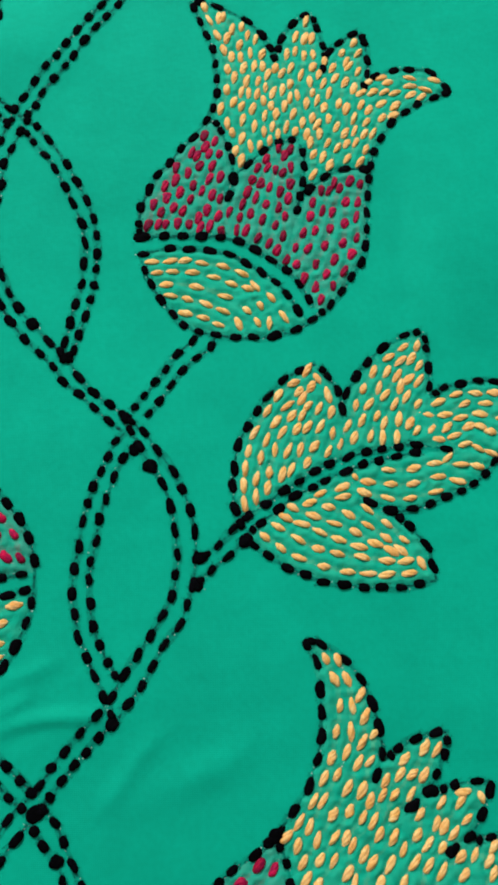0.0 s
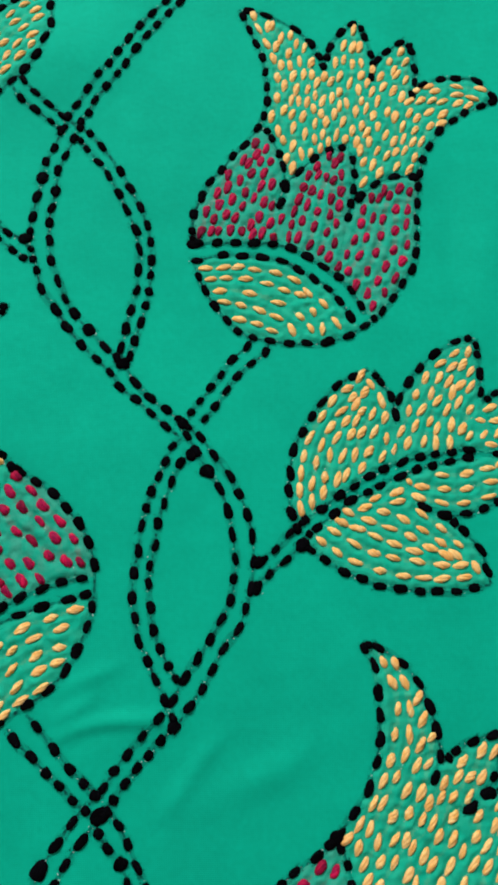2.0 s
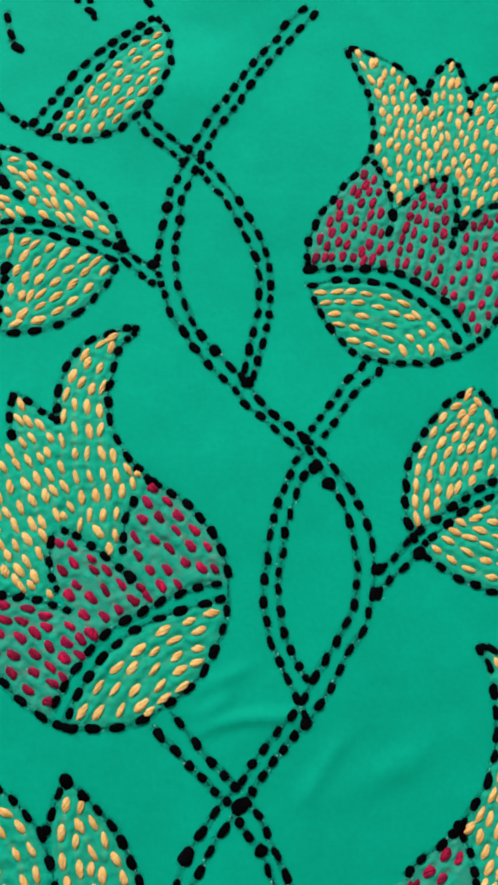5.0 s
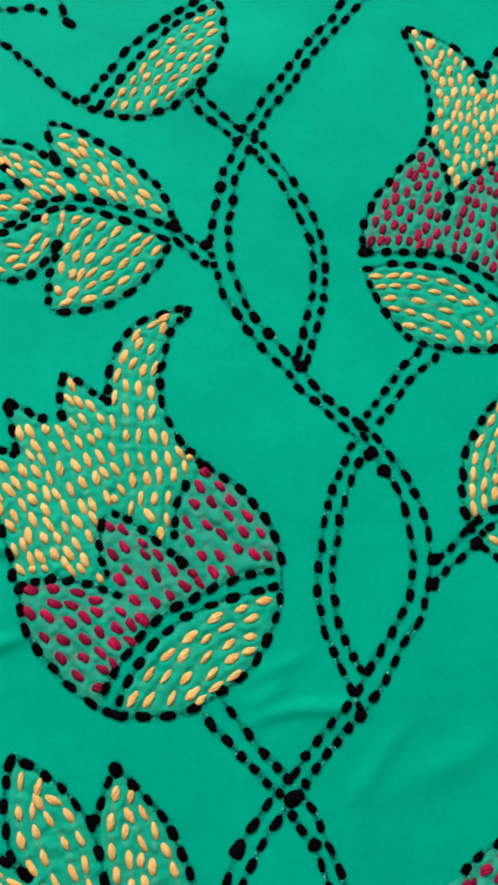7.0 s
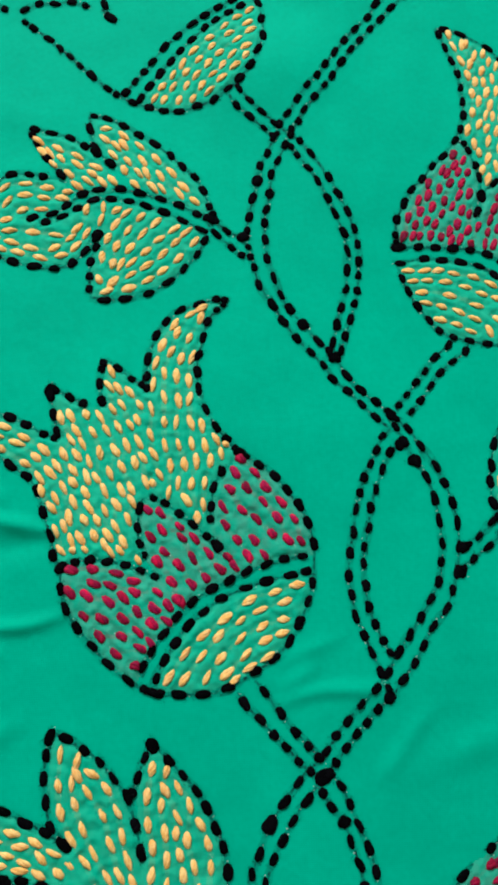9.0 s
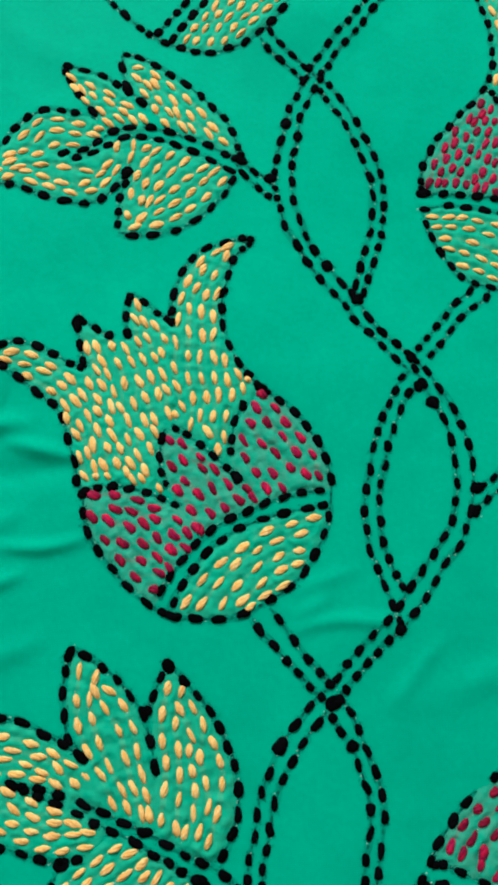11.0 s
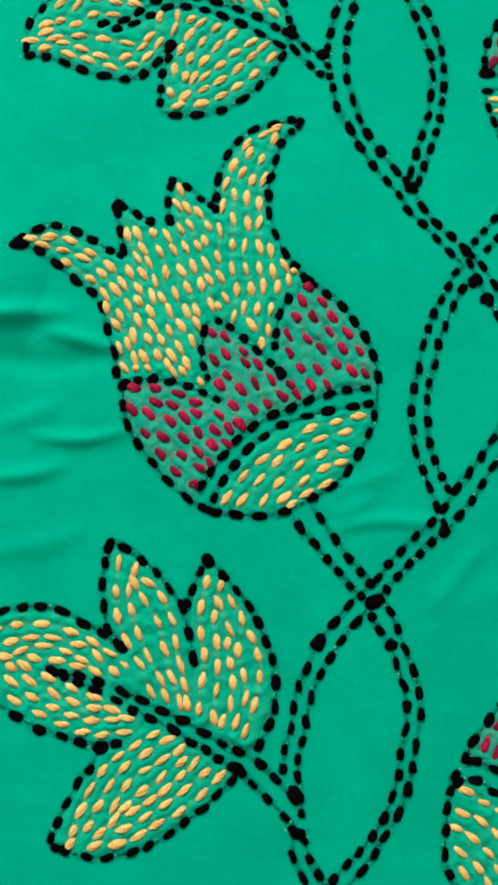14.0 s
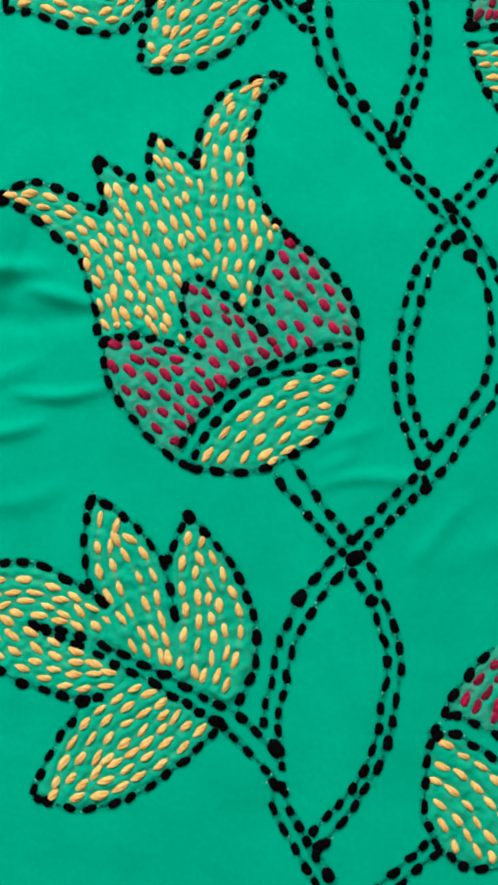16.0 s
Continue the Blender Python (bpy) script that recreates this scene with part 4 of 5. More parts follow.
# tilted flower: crown
filling("crown", "pale orange-yellow stitched crown petals", "yellow", COTTON_YELLOW, [
    [(-149.1, -5.7), (-139.5, 0.3), (-129.8, -2.4), (-120.6, -5.9), (-124.7, 8.0), (-114.0, 3.7), (-110.4, 3.8), (-110.5, 17.7), (-98.9, 9.8), (-98.9, 18.2), (-94.7, 29.6), (-85.9, 35.4), (-77.6, 37.0), (-83.3, 30.4), (-85.4, 15.4), (-82.5, 4.9), (-72.7, -6.5), (-79.2, -16.4), (-79.7, -26.7), (-77.1, -31.8), (-87.9, -24.0), (-96.6, -19.6), (-98.3, -25.8), (-95.9, -36.6), (-105.6, -37.3), (-117.6, -39.8), (-120.6, -31.5), (-125.1, -19.8), (-132.6, -13.4), (-142.8, -7.1)],
], [
    (6, [(-145.9, -4.3), (-140.8, -3.0), (-135.6, -3.1), (-130.0, -5.8), (-124.5, -8.9), (-120.6, -13.1)]),
    (5, [(-142.2, -5.4), (-137.0, -6.0), (-131.6, -7.5), (-126.3, -11.0), (-122.2, -14.9)]),
    (5, [(-135.8, -9.2), (-128.9, -12.8), (-124.8, -16.5), (-124.1, -19.9), (-121.0, -24.1)]),
    (2, [(-120.2, -21.6), (-117.4, -28.8)], -60),
    (2, [(-119.4, -30.2), (-117.6, -34.9)], -60),
    (3, [(-118.4, -18.7), (-116.2, -26.5), (-115.2, -32.4)], -60),
    (1, [(-115.0, -34.0), (-114.1, -35.7)]),
    (7, [(-120.8, 0.2), (-117.7, -5.7), (-119.1, -9.7), (-116.0, -17.2), (-115.5, -22.4), (-112.3, -26.9), (-113.0, -31.6)], -60),
    (5, [(-118.4, 0.8), (-116.5, -3.2), (-114.6, -6.6), (-115.8, -9.9), (-116.4, -13.9)], -60),
    (1, [(-115.2, 2.7), (-113.4, 0.1)]),
    (6, [(-112.4, -11.4), (-112.6, -16.8), (-112.3, -22.2), (-109.1, -26.5), (-109.4, -30.9)], -60),
    (1, [(-112.1, -33.7), (-110.9, -35.4)]),
    (6, [(-112.0, -3.4), (-109.8, -8.9), (-110.2, -15.6), (-107.8, -19.0), (-107.2, -24.2), (-105.9, -30.6)], -60),
    (2, [(-106.6, -33.0), (-105.1, -34.7)], -60),
    (8, [(-110.6, 0.9), (-108.5, -2.7), (-105.9, -7.9), (-106.7, -14.2), (-103.4, -18.5), (-104.4, -22.5), (-104.2, -28.2), (-101.8, -32.1)], -60),
    (1, [(-103.5, -33.2), (-101.7, -35.4)]),
    (9, [(-108.6, 13.9), (-108.8, 9.6), (-107.4, 3.3), (-105.5, -1.6), (-102.9, -6.5), (-103.8, -12.3), (-100.8, -17.9), (-100.4, -21.5), (-101.1, -26.2)], -60),
    (5, [(-106.3, 9.2), (-105.0, 4.6), (-102.4, -0.8), (-99.8, -5.3), (-100.4, -11.0)], -60),
    (2, [(-98.4, -9.6), (-97.2, -16.1)], -60),
    (3, [(-103.2, 8.4), (-100.3, 4.9), (-100.7, 0.7)], -60),
    (1, [(-98.6, -35.5), (-96.9, -37.6)]),
    (4, [(-97.1, 4.0), (-96.8, -3.2), (-95.6, -8.5), (-93.7, -13.8)], -60),
    (1, [(-96.0, -14.9), (-94.8, -17.5)]),
    (4, [(-92.5, 28.9), (-95.4, 22.6), (-96.8, 17.2), (-97.1, 10.9)]),
    (10, [(-85.3, 34.2), (-88.0, 32.3), (-91.5, 26.5), (-92.8, 20.8), (-94.3, 14.4), (-93.9, 7.6), (-93.4, 0.6), (-92.8, -5.8), (-91.0, -11.3), (-91.0, -18.6)]),
    (10, [(-85.2, 31.4), (-88.2, 25.1), (-90.0, 18.9), (-90.9, 13.8), (-89.9, 6.8), (-90.2, 0.7), (-89.2, -5.4), (-87.2, -10.6), (-88.7, -15.9), (-86.2, -20.2)]),
    (8, [(-87.0, 19.6), (-87.5, 12.7), (-87.0, 7.5), (-86.3, 0.8), (-85.7, -4.9), (-84.2, -9.7), (-85.2, -15.8), (-83.1, -24.7)]),
    (5, [(-83.3, 0.2), (-82.1, -5.1), (-80.5, -9.2), (-81.7, -15.4), (-81.7, -21.2)]),
    (2, [(-79.3, -3.3), (-77.7, -7.1)]),
    (1, [(-77.5, -3.7), (-75.6, -5.0)]),
], 1.0)
# tilted flower: red petal
filling("red_petal", "crimson stitched petal at the waist of a flower", "red", COTTON_RED, [
    [(-72.6, -6.8), (-62.9, -12.4), (-56.2, -19.9), (-52.0, -30.0), (-52.1, -33.0), (-64.2, -36.0), (-73.8, -40.6), (-76.0, -36.8), (-77.0, -32.1), (-79.7, -26.7), (-79.2, -16.4)],
], [
    (5, [(-73.7, -12.1), (-70.3, -16.0), (-65.8, -19.4), (-61.9, -23.5), (-58.7, -29.2)], -46),
    (6, [(-72.3, -8.3), (-68.3, -11.8), (-65.3, -15.4), (-61.1, -19.2), (-57.4, -23.6), (-55.4, -29.4)], -46),
    (4, [(-75.0, -16.8), (-71.2, -22.0), (-67.4, -24.3), (-63.2, -27.9)], -46),
    (4, [(-76.3, -21.5), (-75.7, -26.3), (-72.5, -30.1), (-69.5, -34.0)], -46),
    (2, [(-74.7, -34.6), (-72.7, -36.7)], -46),
    (2, [(-68.1, -29.9), (-65.1, -33.5)], -46),
], 1.0)
# tilted flower: red petal
filling("red_petal", "crimson stitched petal at the waist of a flower", "red", COTTON_RED, [
    [(-96.6, -19.6), (-87.9, -24.0), (-77.0, -32.1), (-76.0, -36.8), (-73.8, -40.6), (-83.2, -46.5), (-85.8, -49.0), (-90.0, -43.5), (-95.6, -36.5), (-98.4, -28.2)],
], [
    (6, [(-96.2, -23.4), (-92.6, -23.9), (-87.6, -27.3), (-83.7, -30.2), (-79.8, -33.9), (-76.5, -37.7)], -44),
    (4, [(-92.2, -28.4), (-88.3, -28.6), (-85.6, -32.2), (-83.4, -35.8), (-80.1, -40.2)], -44),
    (4, [(-94.9, -30.5), (-91.0, -33.9), (-87.1, -37.4), (-83.7, -42.1)], -44),
    (3, [(-92.7, -36.8), (-88.7, -41.7), (-86.8, -46.3)], -44),
], 1.0)
# tilted flower: red petal
filling("red_petal", "crimson stitched petal at the waist of a flower", "red", COTTON_RED, [
    [(-117.5, -40.1), (-110.0, -37.2), (-100.8, -38.0), (-92.0, -41.0), (-90.0, -43.5), (-85.8, -49.0), (-90.0, -54.9), (-94.6, -63.1), (-95.9, -67.2), (-103.3, -62.7), (-111.8, -54.2), (-116.7, -44.8)],
], [
    (4, [(-114.6, -39.9), (-109.2, -39.4), (-103.1, -40.2), (-98.4, -41.8)], -4),
    (4, [(-108.4, -43.0), (-104.4, -43.2), (-98.1, -44.7), (-92.3, -44.5)], -36),
    (4, [(-114.4, -45.5), (-110.0, -46.1), (-104.5, -47.4), (-100.8, -46.3)], -44),
    (2, [(-89.2, -47.7), (-86.0, -46.3)], -74),
    (5, [(-110.5, -51.3), (-105.6, -51.7), (-100.3, -51.4), (-97.0, -49.6), (-92.7, -48.5)], -37),
    (5, [(-106.1, -56.1), (-100.6, -55.9), (-96.6, -54.6), (-93.0, -52.5), (-89.5, -51.7)], -39),
    (3, [(-101.4, -60.1), (-95.7, -58.7), (-93.3, -57.0)], -36),
    (1, [(-98.0, -62.7), (-95.2, -63.3)]),
], 1.0)
# tilted flower: calyx
filling("calyx", "orange-yellow stitched rounded flower base", "yellow", COTTON_YELLOW, [
    [(-92.0, -68.8), (-89.3, -61.2), (-83.8, -52.4), (-75.7, -45.4), (-64.1, -40.3), (-52.0, -37.2), (-53.0, -45.0), (-57.7, -55.3), (-66.1, -63.2), (-79.2, -69.2)],
], [
    (7, [(-88.0, -65.5), (-84.2, -59.5), (-79.8, -54.7), (-74.6, -50.3), (-68.4, -45.5), (-61.8, -43.0), (-56.1, -40.9)]),
    (6, [(-83.9, -65.6), (-80.1, -60.0), (-75.9, -54.8), (-70.5, -50.7), (-65.5, -47.8), (-59.2, -45.4)]),
    (5, [(-78.4, -65.1), (-75.1, -60.3), (-70.3, -55.1), (-64.8, -51.9), (-59.4, -49.9)]),
    (4, [(-73.3, -63.9), (-68.8, -59.1), (-63.9, -55.3), (-59.6, -53.4)]),
    (3, [(-71.4, -65.5), (-67.6, -62.2), (-63.2, -59.4)]),
], 1.0)
# lower leaf: leaf outline
drawn = outline("leaf_outline", "black running-stitch outline of a lobed leaf", [
    (6, [(-116.1, -79.8), (-116.4, -84.7), (-116.6, -90.0), (-115.5, -95.4), (-113.9, -100.9), (-109.9, -105.2)]),
    (7, [(-115.3, -79.5), (-112.1, -80.7), (-107.4, -83.3), (-103.5, -85.8), (-99.9, -89.5), (-96.3, -93.7), (-93.9, -100.1), (-91.7, -107.2)]),
    (3, [(-95.8, -94.2), (-94.1, -89.2), (-92.7, -84.5), (-91.1, -81.4)]),
    (10, [(-91.1, -81.4), (-86.6, -85.0), (-83.1, -88.4), (-79.4, -91.9), (-76.9, -95.7), (-74.3, -100.3), (-72.3, -104.5), (-71.0, -110.0), (-70.7, -115.9), (-71.7, -120.3), (-74.1, -126.9)]),
    (8, [(-148.6, -111.3), (-144.7, -103.2), (-140.3, -99.0), (-135.4, -97.5), (-131.0, -96.9), (-125.6, -97.5), (-120.0, -100.0), (-115.0, -102.0), (-110.7, -104.4)]),
    (8, [(-148.6, -111.3), (-142.0, -119.0), (-133.7, -123.8), (-127.6, -126.5), (-122.0, -127.6), (-117.4, -128.7), (-112.7, -129.1), (-107.2, -127.9)]),
    (5, [(-112.2, -130.0), (-114.4, -134.8), (-116.9, -138.4), (-119.0, -143.3), (-120.6, -148.0), (-122.2, -153.2)]),
    (11, [(-121.9, -153.4), (-118.2, -154.3), (-112.7, -155.3), (-107.7, -155.1), (-101.8, -153.3), (-98.1, -151.6), (-93.4, -148.5), (-90.0, -145.4), (-86.0, -141.9), (-82.7, -138.1), (-79.4, -134.4), (-78.0, -131.0)]),
    (11, [(-127.9, -111.7), (-123.8, -112.4), (-119.6, -112.8), (-114.8, -113.9), (-108.5, -115.7), (-103.5, -117.2), (-98.3, -119.3), (-93.0, -121.1), (-87.5, -123.6), (-82.7, -125.9), (-77.6, -127.5)]),
    (11, [(-124.5, -112.7), (-119.7, -114.4), (-115.3, -115.9), (-109.8, -117.9), (-105.5, -119.9), (-100.9, -121.4), (-95.0, -123.6), (-90.4, -126.2), (-86.6, -127.8), (-83.3, -129.7), (-78.1, -132.0)]),
])
knots(drawn, [(-126.3, -112.2, 4.8, 2.8, -25), (-78.3, -127.3, 4.4, 3.2, -35), (-78.5, -131.5, 4.6, 3.2, -30), (-92.0, -106.3, 4.6, 2.6, -70), (-110.3, -104.7, 4.6, 2.8, -35), (-91.0, -81.7, 4.2, 3.2, -50), (-116.0, -80.2, 3.9, 3.2, 60), (-112.3, -129.4, 4.2, 3.2, 30)])
# lower leaf: leaf lobe
filling("leaf_lobe", "leaf lobe filled with pale orange-yellow stitches", "yellow", COTTON_YELLOW, [
    [(-115.6, -79.9), (-107.4, -83.3), (-99.9, -89.5), (-93.9, -100.1), (-91.8, -106.5), (-90.2, -122.2), (-98.3, -119.3), (-108.5, -115.7), (-111.7, -107.7), (-109.9, -104.9), (-115.5, -95.4)],
], [
    (6, [(-113.1, -84.5), (-112.9, -91.5), (-111.9, -97.5), (-108.9, -103.4), (-105.1, -108.4), (-101.6, -115.0)]),
    (7, [(-108.8, -85.8), (-109.9, -91.0), (-108.7, -95.6), (-106.3, -101.2), (-103.3, -106.4), (-99.6, -111.8), (-97.9, -115.8)]),
    (6, [(-108.7, -88.9), (-105.9, -92.8), (-101.8, -98.0), (-99.4, -104.4), (-96.8, -111.2), (-94.2, -117.0)]),
    (7, [(-105.2, -88.6), (-101.4, -91.9), (-98.4, -97.0), (-96.8, -102.6), (-95.1, -107.8), (-93.5, -112.7), (-92.4, -117.0)]),
], 1.0)
# lower leaf: leaf lobe
filling("leaf_lobe", "leaf lobe filled with pale orange-yellow stitches", "yellow", COTTON_YELLOW, [
    [(-91.8, -106.5), (-94.0, -94.0), (-94.1, -89.2), (-91.1, -81.4), (-83.1, -88.4), (-74.3, -100.3), (-71.0, -110.0), (-71.7, -120.3), (-74.2, -126.5), (-77.6, -127.5), (-90.2, -122.2)],
], [
    (6, [(-90.7, -87.1), (-91.5, -93.5), (-90.8, -99.8), (-89.4, -105.0), (-89.3, -111.1), (-89.4, -118.1)]),
    (6, [(-87.2, -87.6), (-88.0, -95.5), (-86.6, -101.6), (-85.8, -107.6), (-85.5, -113.2), (-85.5, -119.9)]),
    (7, [(-87.2, -91.9), (-83.7, -98.1), (-83.9, -101.7), (-82.7, -106.4), (-81.6, -110.9), (-81.6, -116.2), (-83.3, -120.6)]),
    (6, [(-84.0, -91.3), (-81.0, -95.3), (-81.1, -103.1), (-79.1, -109.1), (-78.1, -114.5), (-79.8, -120.4)]),
    (5, [(-78.1, -99.5), (-76.1, -103.7), (-75.1, -109.1), (-75.8, -116.1), (-77.3, -122.4)]),
], 1.0)
# lower leaf: leaf lobe
filling("leaf_lobe", "leaf lobe filled with pale orange-yellow stitches", "yellow", COTTON_YELLOW, [
    [(-148.6, -111.3), (-140.3, -99.0), (-125.6, -97.5), (-110.7, -104.4), (-111.7, -107.7), (-108.5, -115.7), (-101.0, -120.7), (-107.2, -127.9), (-122.0, -127.6), (-133.7, -123.8)],
], [
    (7, [(-141.7, -103.8), (-136.2, -101.9), (-130.2, -101.1), (-122.8, -102.3), (-117.2, -104.2), (-112.6, -106.5), (-108.6, -109.1)]),
    (7, [(-142.5, -108.0), (-137.2, -106.1), (-132.5, -104.7), (-127.0, -104.2), (-120.6, -105.2), (-115.6, -107.6), (-111.1, -110.9)]),
    (5, [(-134.5, -108.1), (-129.1, -106.3), (-123.5, -107.1), (-119.4, -108.8), (-115.8, -111.3)]),
    (4, [(-138.2, -109.9), (-131.0, -109.6), (-125.4, -109.6), (-120.2, -110.5)], -2),
    (2, [(-136.4, -112.3), (-133.2, -111.6)], -29),
    (3, [(-135.9, -115.6), (-131.5, -115.1), (-127.0, -113.8)], -29),
    (4, [(-134.6, -120.1), (-130.4, -118.9), (-125.1, -117.7), (-121.0, -115.8)], -24),
    (4, [(-128.0, -122.8), (-125.1, -120.9), (-120.3, -119.1), (-115.3, -117.5)], -16),
    (4, [(-122.4, -124.7), (-120.3, -122.4), (-115.0, -120.1), (-110.6, -120.1)], -8),
    (4, [(-117.1, -126.1), (-115.3, -123.2), (-110.2, -122.6), (-106.8, -121.8)], 2),
    (2, [(-112.4, -126.4), (-107.0, -125.3)]),
    (2, [(-141.0, -112.6), (-139.6, -117.2)], -54),
], 1.0)
# lower leaf: leaf lobe
filling("leaf_lobe", "leaf lobe filled with pale orange-yellow stitches", "yellow", COTTON_YELLOW, [
    [(-112.2, -130.0), (-107.2, -127.9), (-100.9, -121.4), (-90.4, -126.2), (-77.9, -131.4), (-86.0, -141.9), (-98.1, -151.6), (-112.7, -155.3), (-122.0, -153.2), (-119.0, -143.3)],
], [
    (7, [(-99.9, -125.2), (-104.0, -128.2), (-107.8, -131.2), (-111.2, -134.9), (-113.7, -139.8), (-115.3, -144.8), (-116.7, -149.7)]),
    (7, [(-96.3, -126.1), (-101.2, -129.9), (-106.0, -133.6), (-109.2, -138.4), (-111.3, -143.3), (-113.1, -148.3), (-117.0, -152.7)]),
    (5, [(-93.1, -128.3), (-96.9, -131.1), (-100.9, -133.8), (-105.0, -137.9), (-107.3, -142.8)]),
    (6, [(-92.2, -131.1), (-96.8, -135.2), (-101.1, -138.9), (-104.9, -143.0), (-107.1, -146.3), (-110.2, -149.7)]),
    (5, [(-89.2, -131.4), (-92.1, -134.4), (-95.5, -138.1), (-98.9, -140.9), (-102.8, -143.7)]),
    (6, [(-86.2, -133.2), (-90.8, -137.7), (-95.0, -141.4), (-99.6, -144.8), (-104.6, -148.0), (-111.1, -152.6)]),
    (6, [(-82.7, -134.0), (-86.4, -138.4), (-91.6, -143.1), (-96.7, -146.4), (-100.8, -149.4), (-105.7, -151.7)]),
], 1.0)
# curled leaf: leaf outline
drawn = outline("leaf_outline", "black running-stitch outline of a lobed leaf", [
    (8, [(-153.8, 47.1), (-153.7, 55.3), (-150.9, 60.1), (-149.0, 64.3), (-145.9, 68.0), (-141.5, 70.9), (-136.5, 71.3), (-132.5, 71.0), (-126.3, 70.0)]),
    (9, [(-154.0, 46.4), (-148.2, 46.6), (-143.2, 45.7), (-138.4, 44.3), (-132.4, 43.4), (-126.8, 43.0), (-122.0, 45.1), (-118.8, 49.1), (-115.0, 54.7)]),
    (4, [(-115.4, 53.6), (-115.9, 50.5), (-117.0, 46.0), (-116.8, 41.6), (-116.5, 36.2)]),
    (7, [(-116.2, 35.4), (-112.3, 34.7), (-106.5, 35.6), (-100.1, 37.6), (-94.9, 41.5), (-90.8, 45.9), (-87.3, 50.6), (-84.8, 56.4)]),
    (11, [(-135.8, 57.7), (-129.0, 59.8), (-125.2, 62.6), (-121.0, 66.8), (-116.6, 68.4), (-110.4, 69.1), (-104.8, 68.3), (-98.7, 66.9), (-93.3, 65.4), (-88.0, 63.1), (-84.0, 61.6)]),
    (10, [(-132.5, 56.8), (-130.5, 56.9), (-126.1, 59.2), (-122.0, 62.1), (-117.8, 65.1), (-112.8, 65.8), (-107.7, 65.5), (-102.8, 64.4), (-97.5, 62.9), (-92.1, 60.7), (-85.2, 57.7)]),
    (11, [(-121.3, 92.3), (-115.9, 91.5), (-110.9, 89.6), (-106.4, 86.9), (-101.6, 84.5), (-96.9, 81.2), (-93.3, 77.9), (-89.3, 74.8), (-86.7, 70.7), (-84.7, 65.8), (-83.1, 61.9)]),
    (3, [(-121.2, 92.0), (-120.6, 87.8), (-118.7, 81.8), (-112.8, 75.9)]),
    (4, [(-137.9, 86.2), (-131.5, 85.3), (-126.1, 84.1), (-120.3, 81.3)]),
    (4, [(-137.5, 85.5), (-135.4, 81.6), (-132.2, 77.2), (-126.6, 71.1)]),
])
knots(drawn, [(-113.9, 77.1, 4.6, 2.8, -40), (-118.2, 80.4, 4.0, 3.0, -60), (-115.8, 54.3, 4.2, 3.0, 50), (-83.6, 62.0, 5.0, 3.0, -50)])
# curled leaf: leaf lobe
filling("leaf_lobe", "leaf lobe filled with pale orange-yellow stitches", "yellow", COTTON_YELLOW, [
    [(-153.9, 46.8), (-153.7, 55.3), (-149.0, 64.3), (-141.5, 70.9), (-132.5, 71.0), (-126.3, 70.0), (-124.0, 63.9), (-118.4, 63.8), (-115.4, 53.6), (-122.0, 45.1), (-132.4, 43.4), (-143.2, 45.7)],
], [
    (4, [(-146.2, 62.4), (-142.9, 66.8), (-137.3, 68.4), (-131.2, 67.7)]),
    (1, [(-126.6, 66.5), (-123.9, 67.6)]),
    (6, [(-149.4, 55.7), (-145.7, 57.2), (-141.8, 62.4), (-137.0, 64.9), (-131.8, 64.6), (-126.7, 64.8)]),
    (4, [(-149.1, 53.5), (-141.6, 56.9), (-137.3, 60.2), (-132.1, 60.9)]),
    (7, [(-152.9, 50.5), (-146.7, 52.1), (-141.3, 53.5), (-135.4, 53.8), (-129.6, 53.3), (-123.9, 54.0), (-120.3, 57.9), (-119.5, 62.0)]),
    (6, [(-148.8, 48.8), (-144.3, 51.1), (-139.3, 50.1), (-133.9, 48.8), (-127.4, 49.3), (-123.1, 52.9)]),
    (6, [(-142.5, 48.1), (-137.3, 47.3), (-131.0, 46.1), (-125.3, 47.2), (-121.4, 50.3), (-118.9, 54.5)]),
], 1.0)
# curled leaf: leaf lobe
filling("leaf_lobe", "leaf lobe filled with pale orange-yellow stitches", "yellow", COTTON_YELLOW, [
    [(-118.5, 64.7), (-112.8, 65.8), (-102.8, 64.4), (-92.1, 60.7), (-84.9, 57.2), (-87.3, 50.6), (-94.9, 41.5), (-106.5, 35.6), (-116.3, 35.7), (-117.0, 46.0), (-115.4, 53.6)],
], [
    (4, [(-108.2, 61.6), (-111.0, 58.0), (-112.8, 53.5), (-113.9, 47.6)]),
    (4, [(-104.0, 60.8), (-107.3, 56.4), (-110.1, 51.3), (-110.7, 45.8)]),
    (4, [(-99.6, 59.3), (-103.1, 55.6), (-106.3, 50.9), (-108.5, 45.7)]),
    (1, [(-114.8, 42.2), (-113.6, 39.4)]),
    (5, [(-94.3, 57.8), (-98.3, 54.4), (-101.8, 50.3), (-105.6, 46.6), (-110.3, 40.3)]),
    (6, [(-90.8, 57.1), (-93.5, 53.8), (-97.0, 49.8), (-101.2, 45.9), (-105.5, 42.8), (-111.8, 37.4)]),
    (5, [(-88.3, 54.4), (-92.5, 48.9), (-96.6, 44.8), (-100.5, 41.6), (-105.7, 38.7)]),
    (2, [(-114.8, 63.0), (-115.2, 59.1)]),
    (1, [(-112.1, 61.3), (-109.7, 63.3)]),
], 1.0)
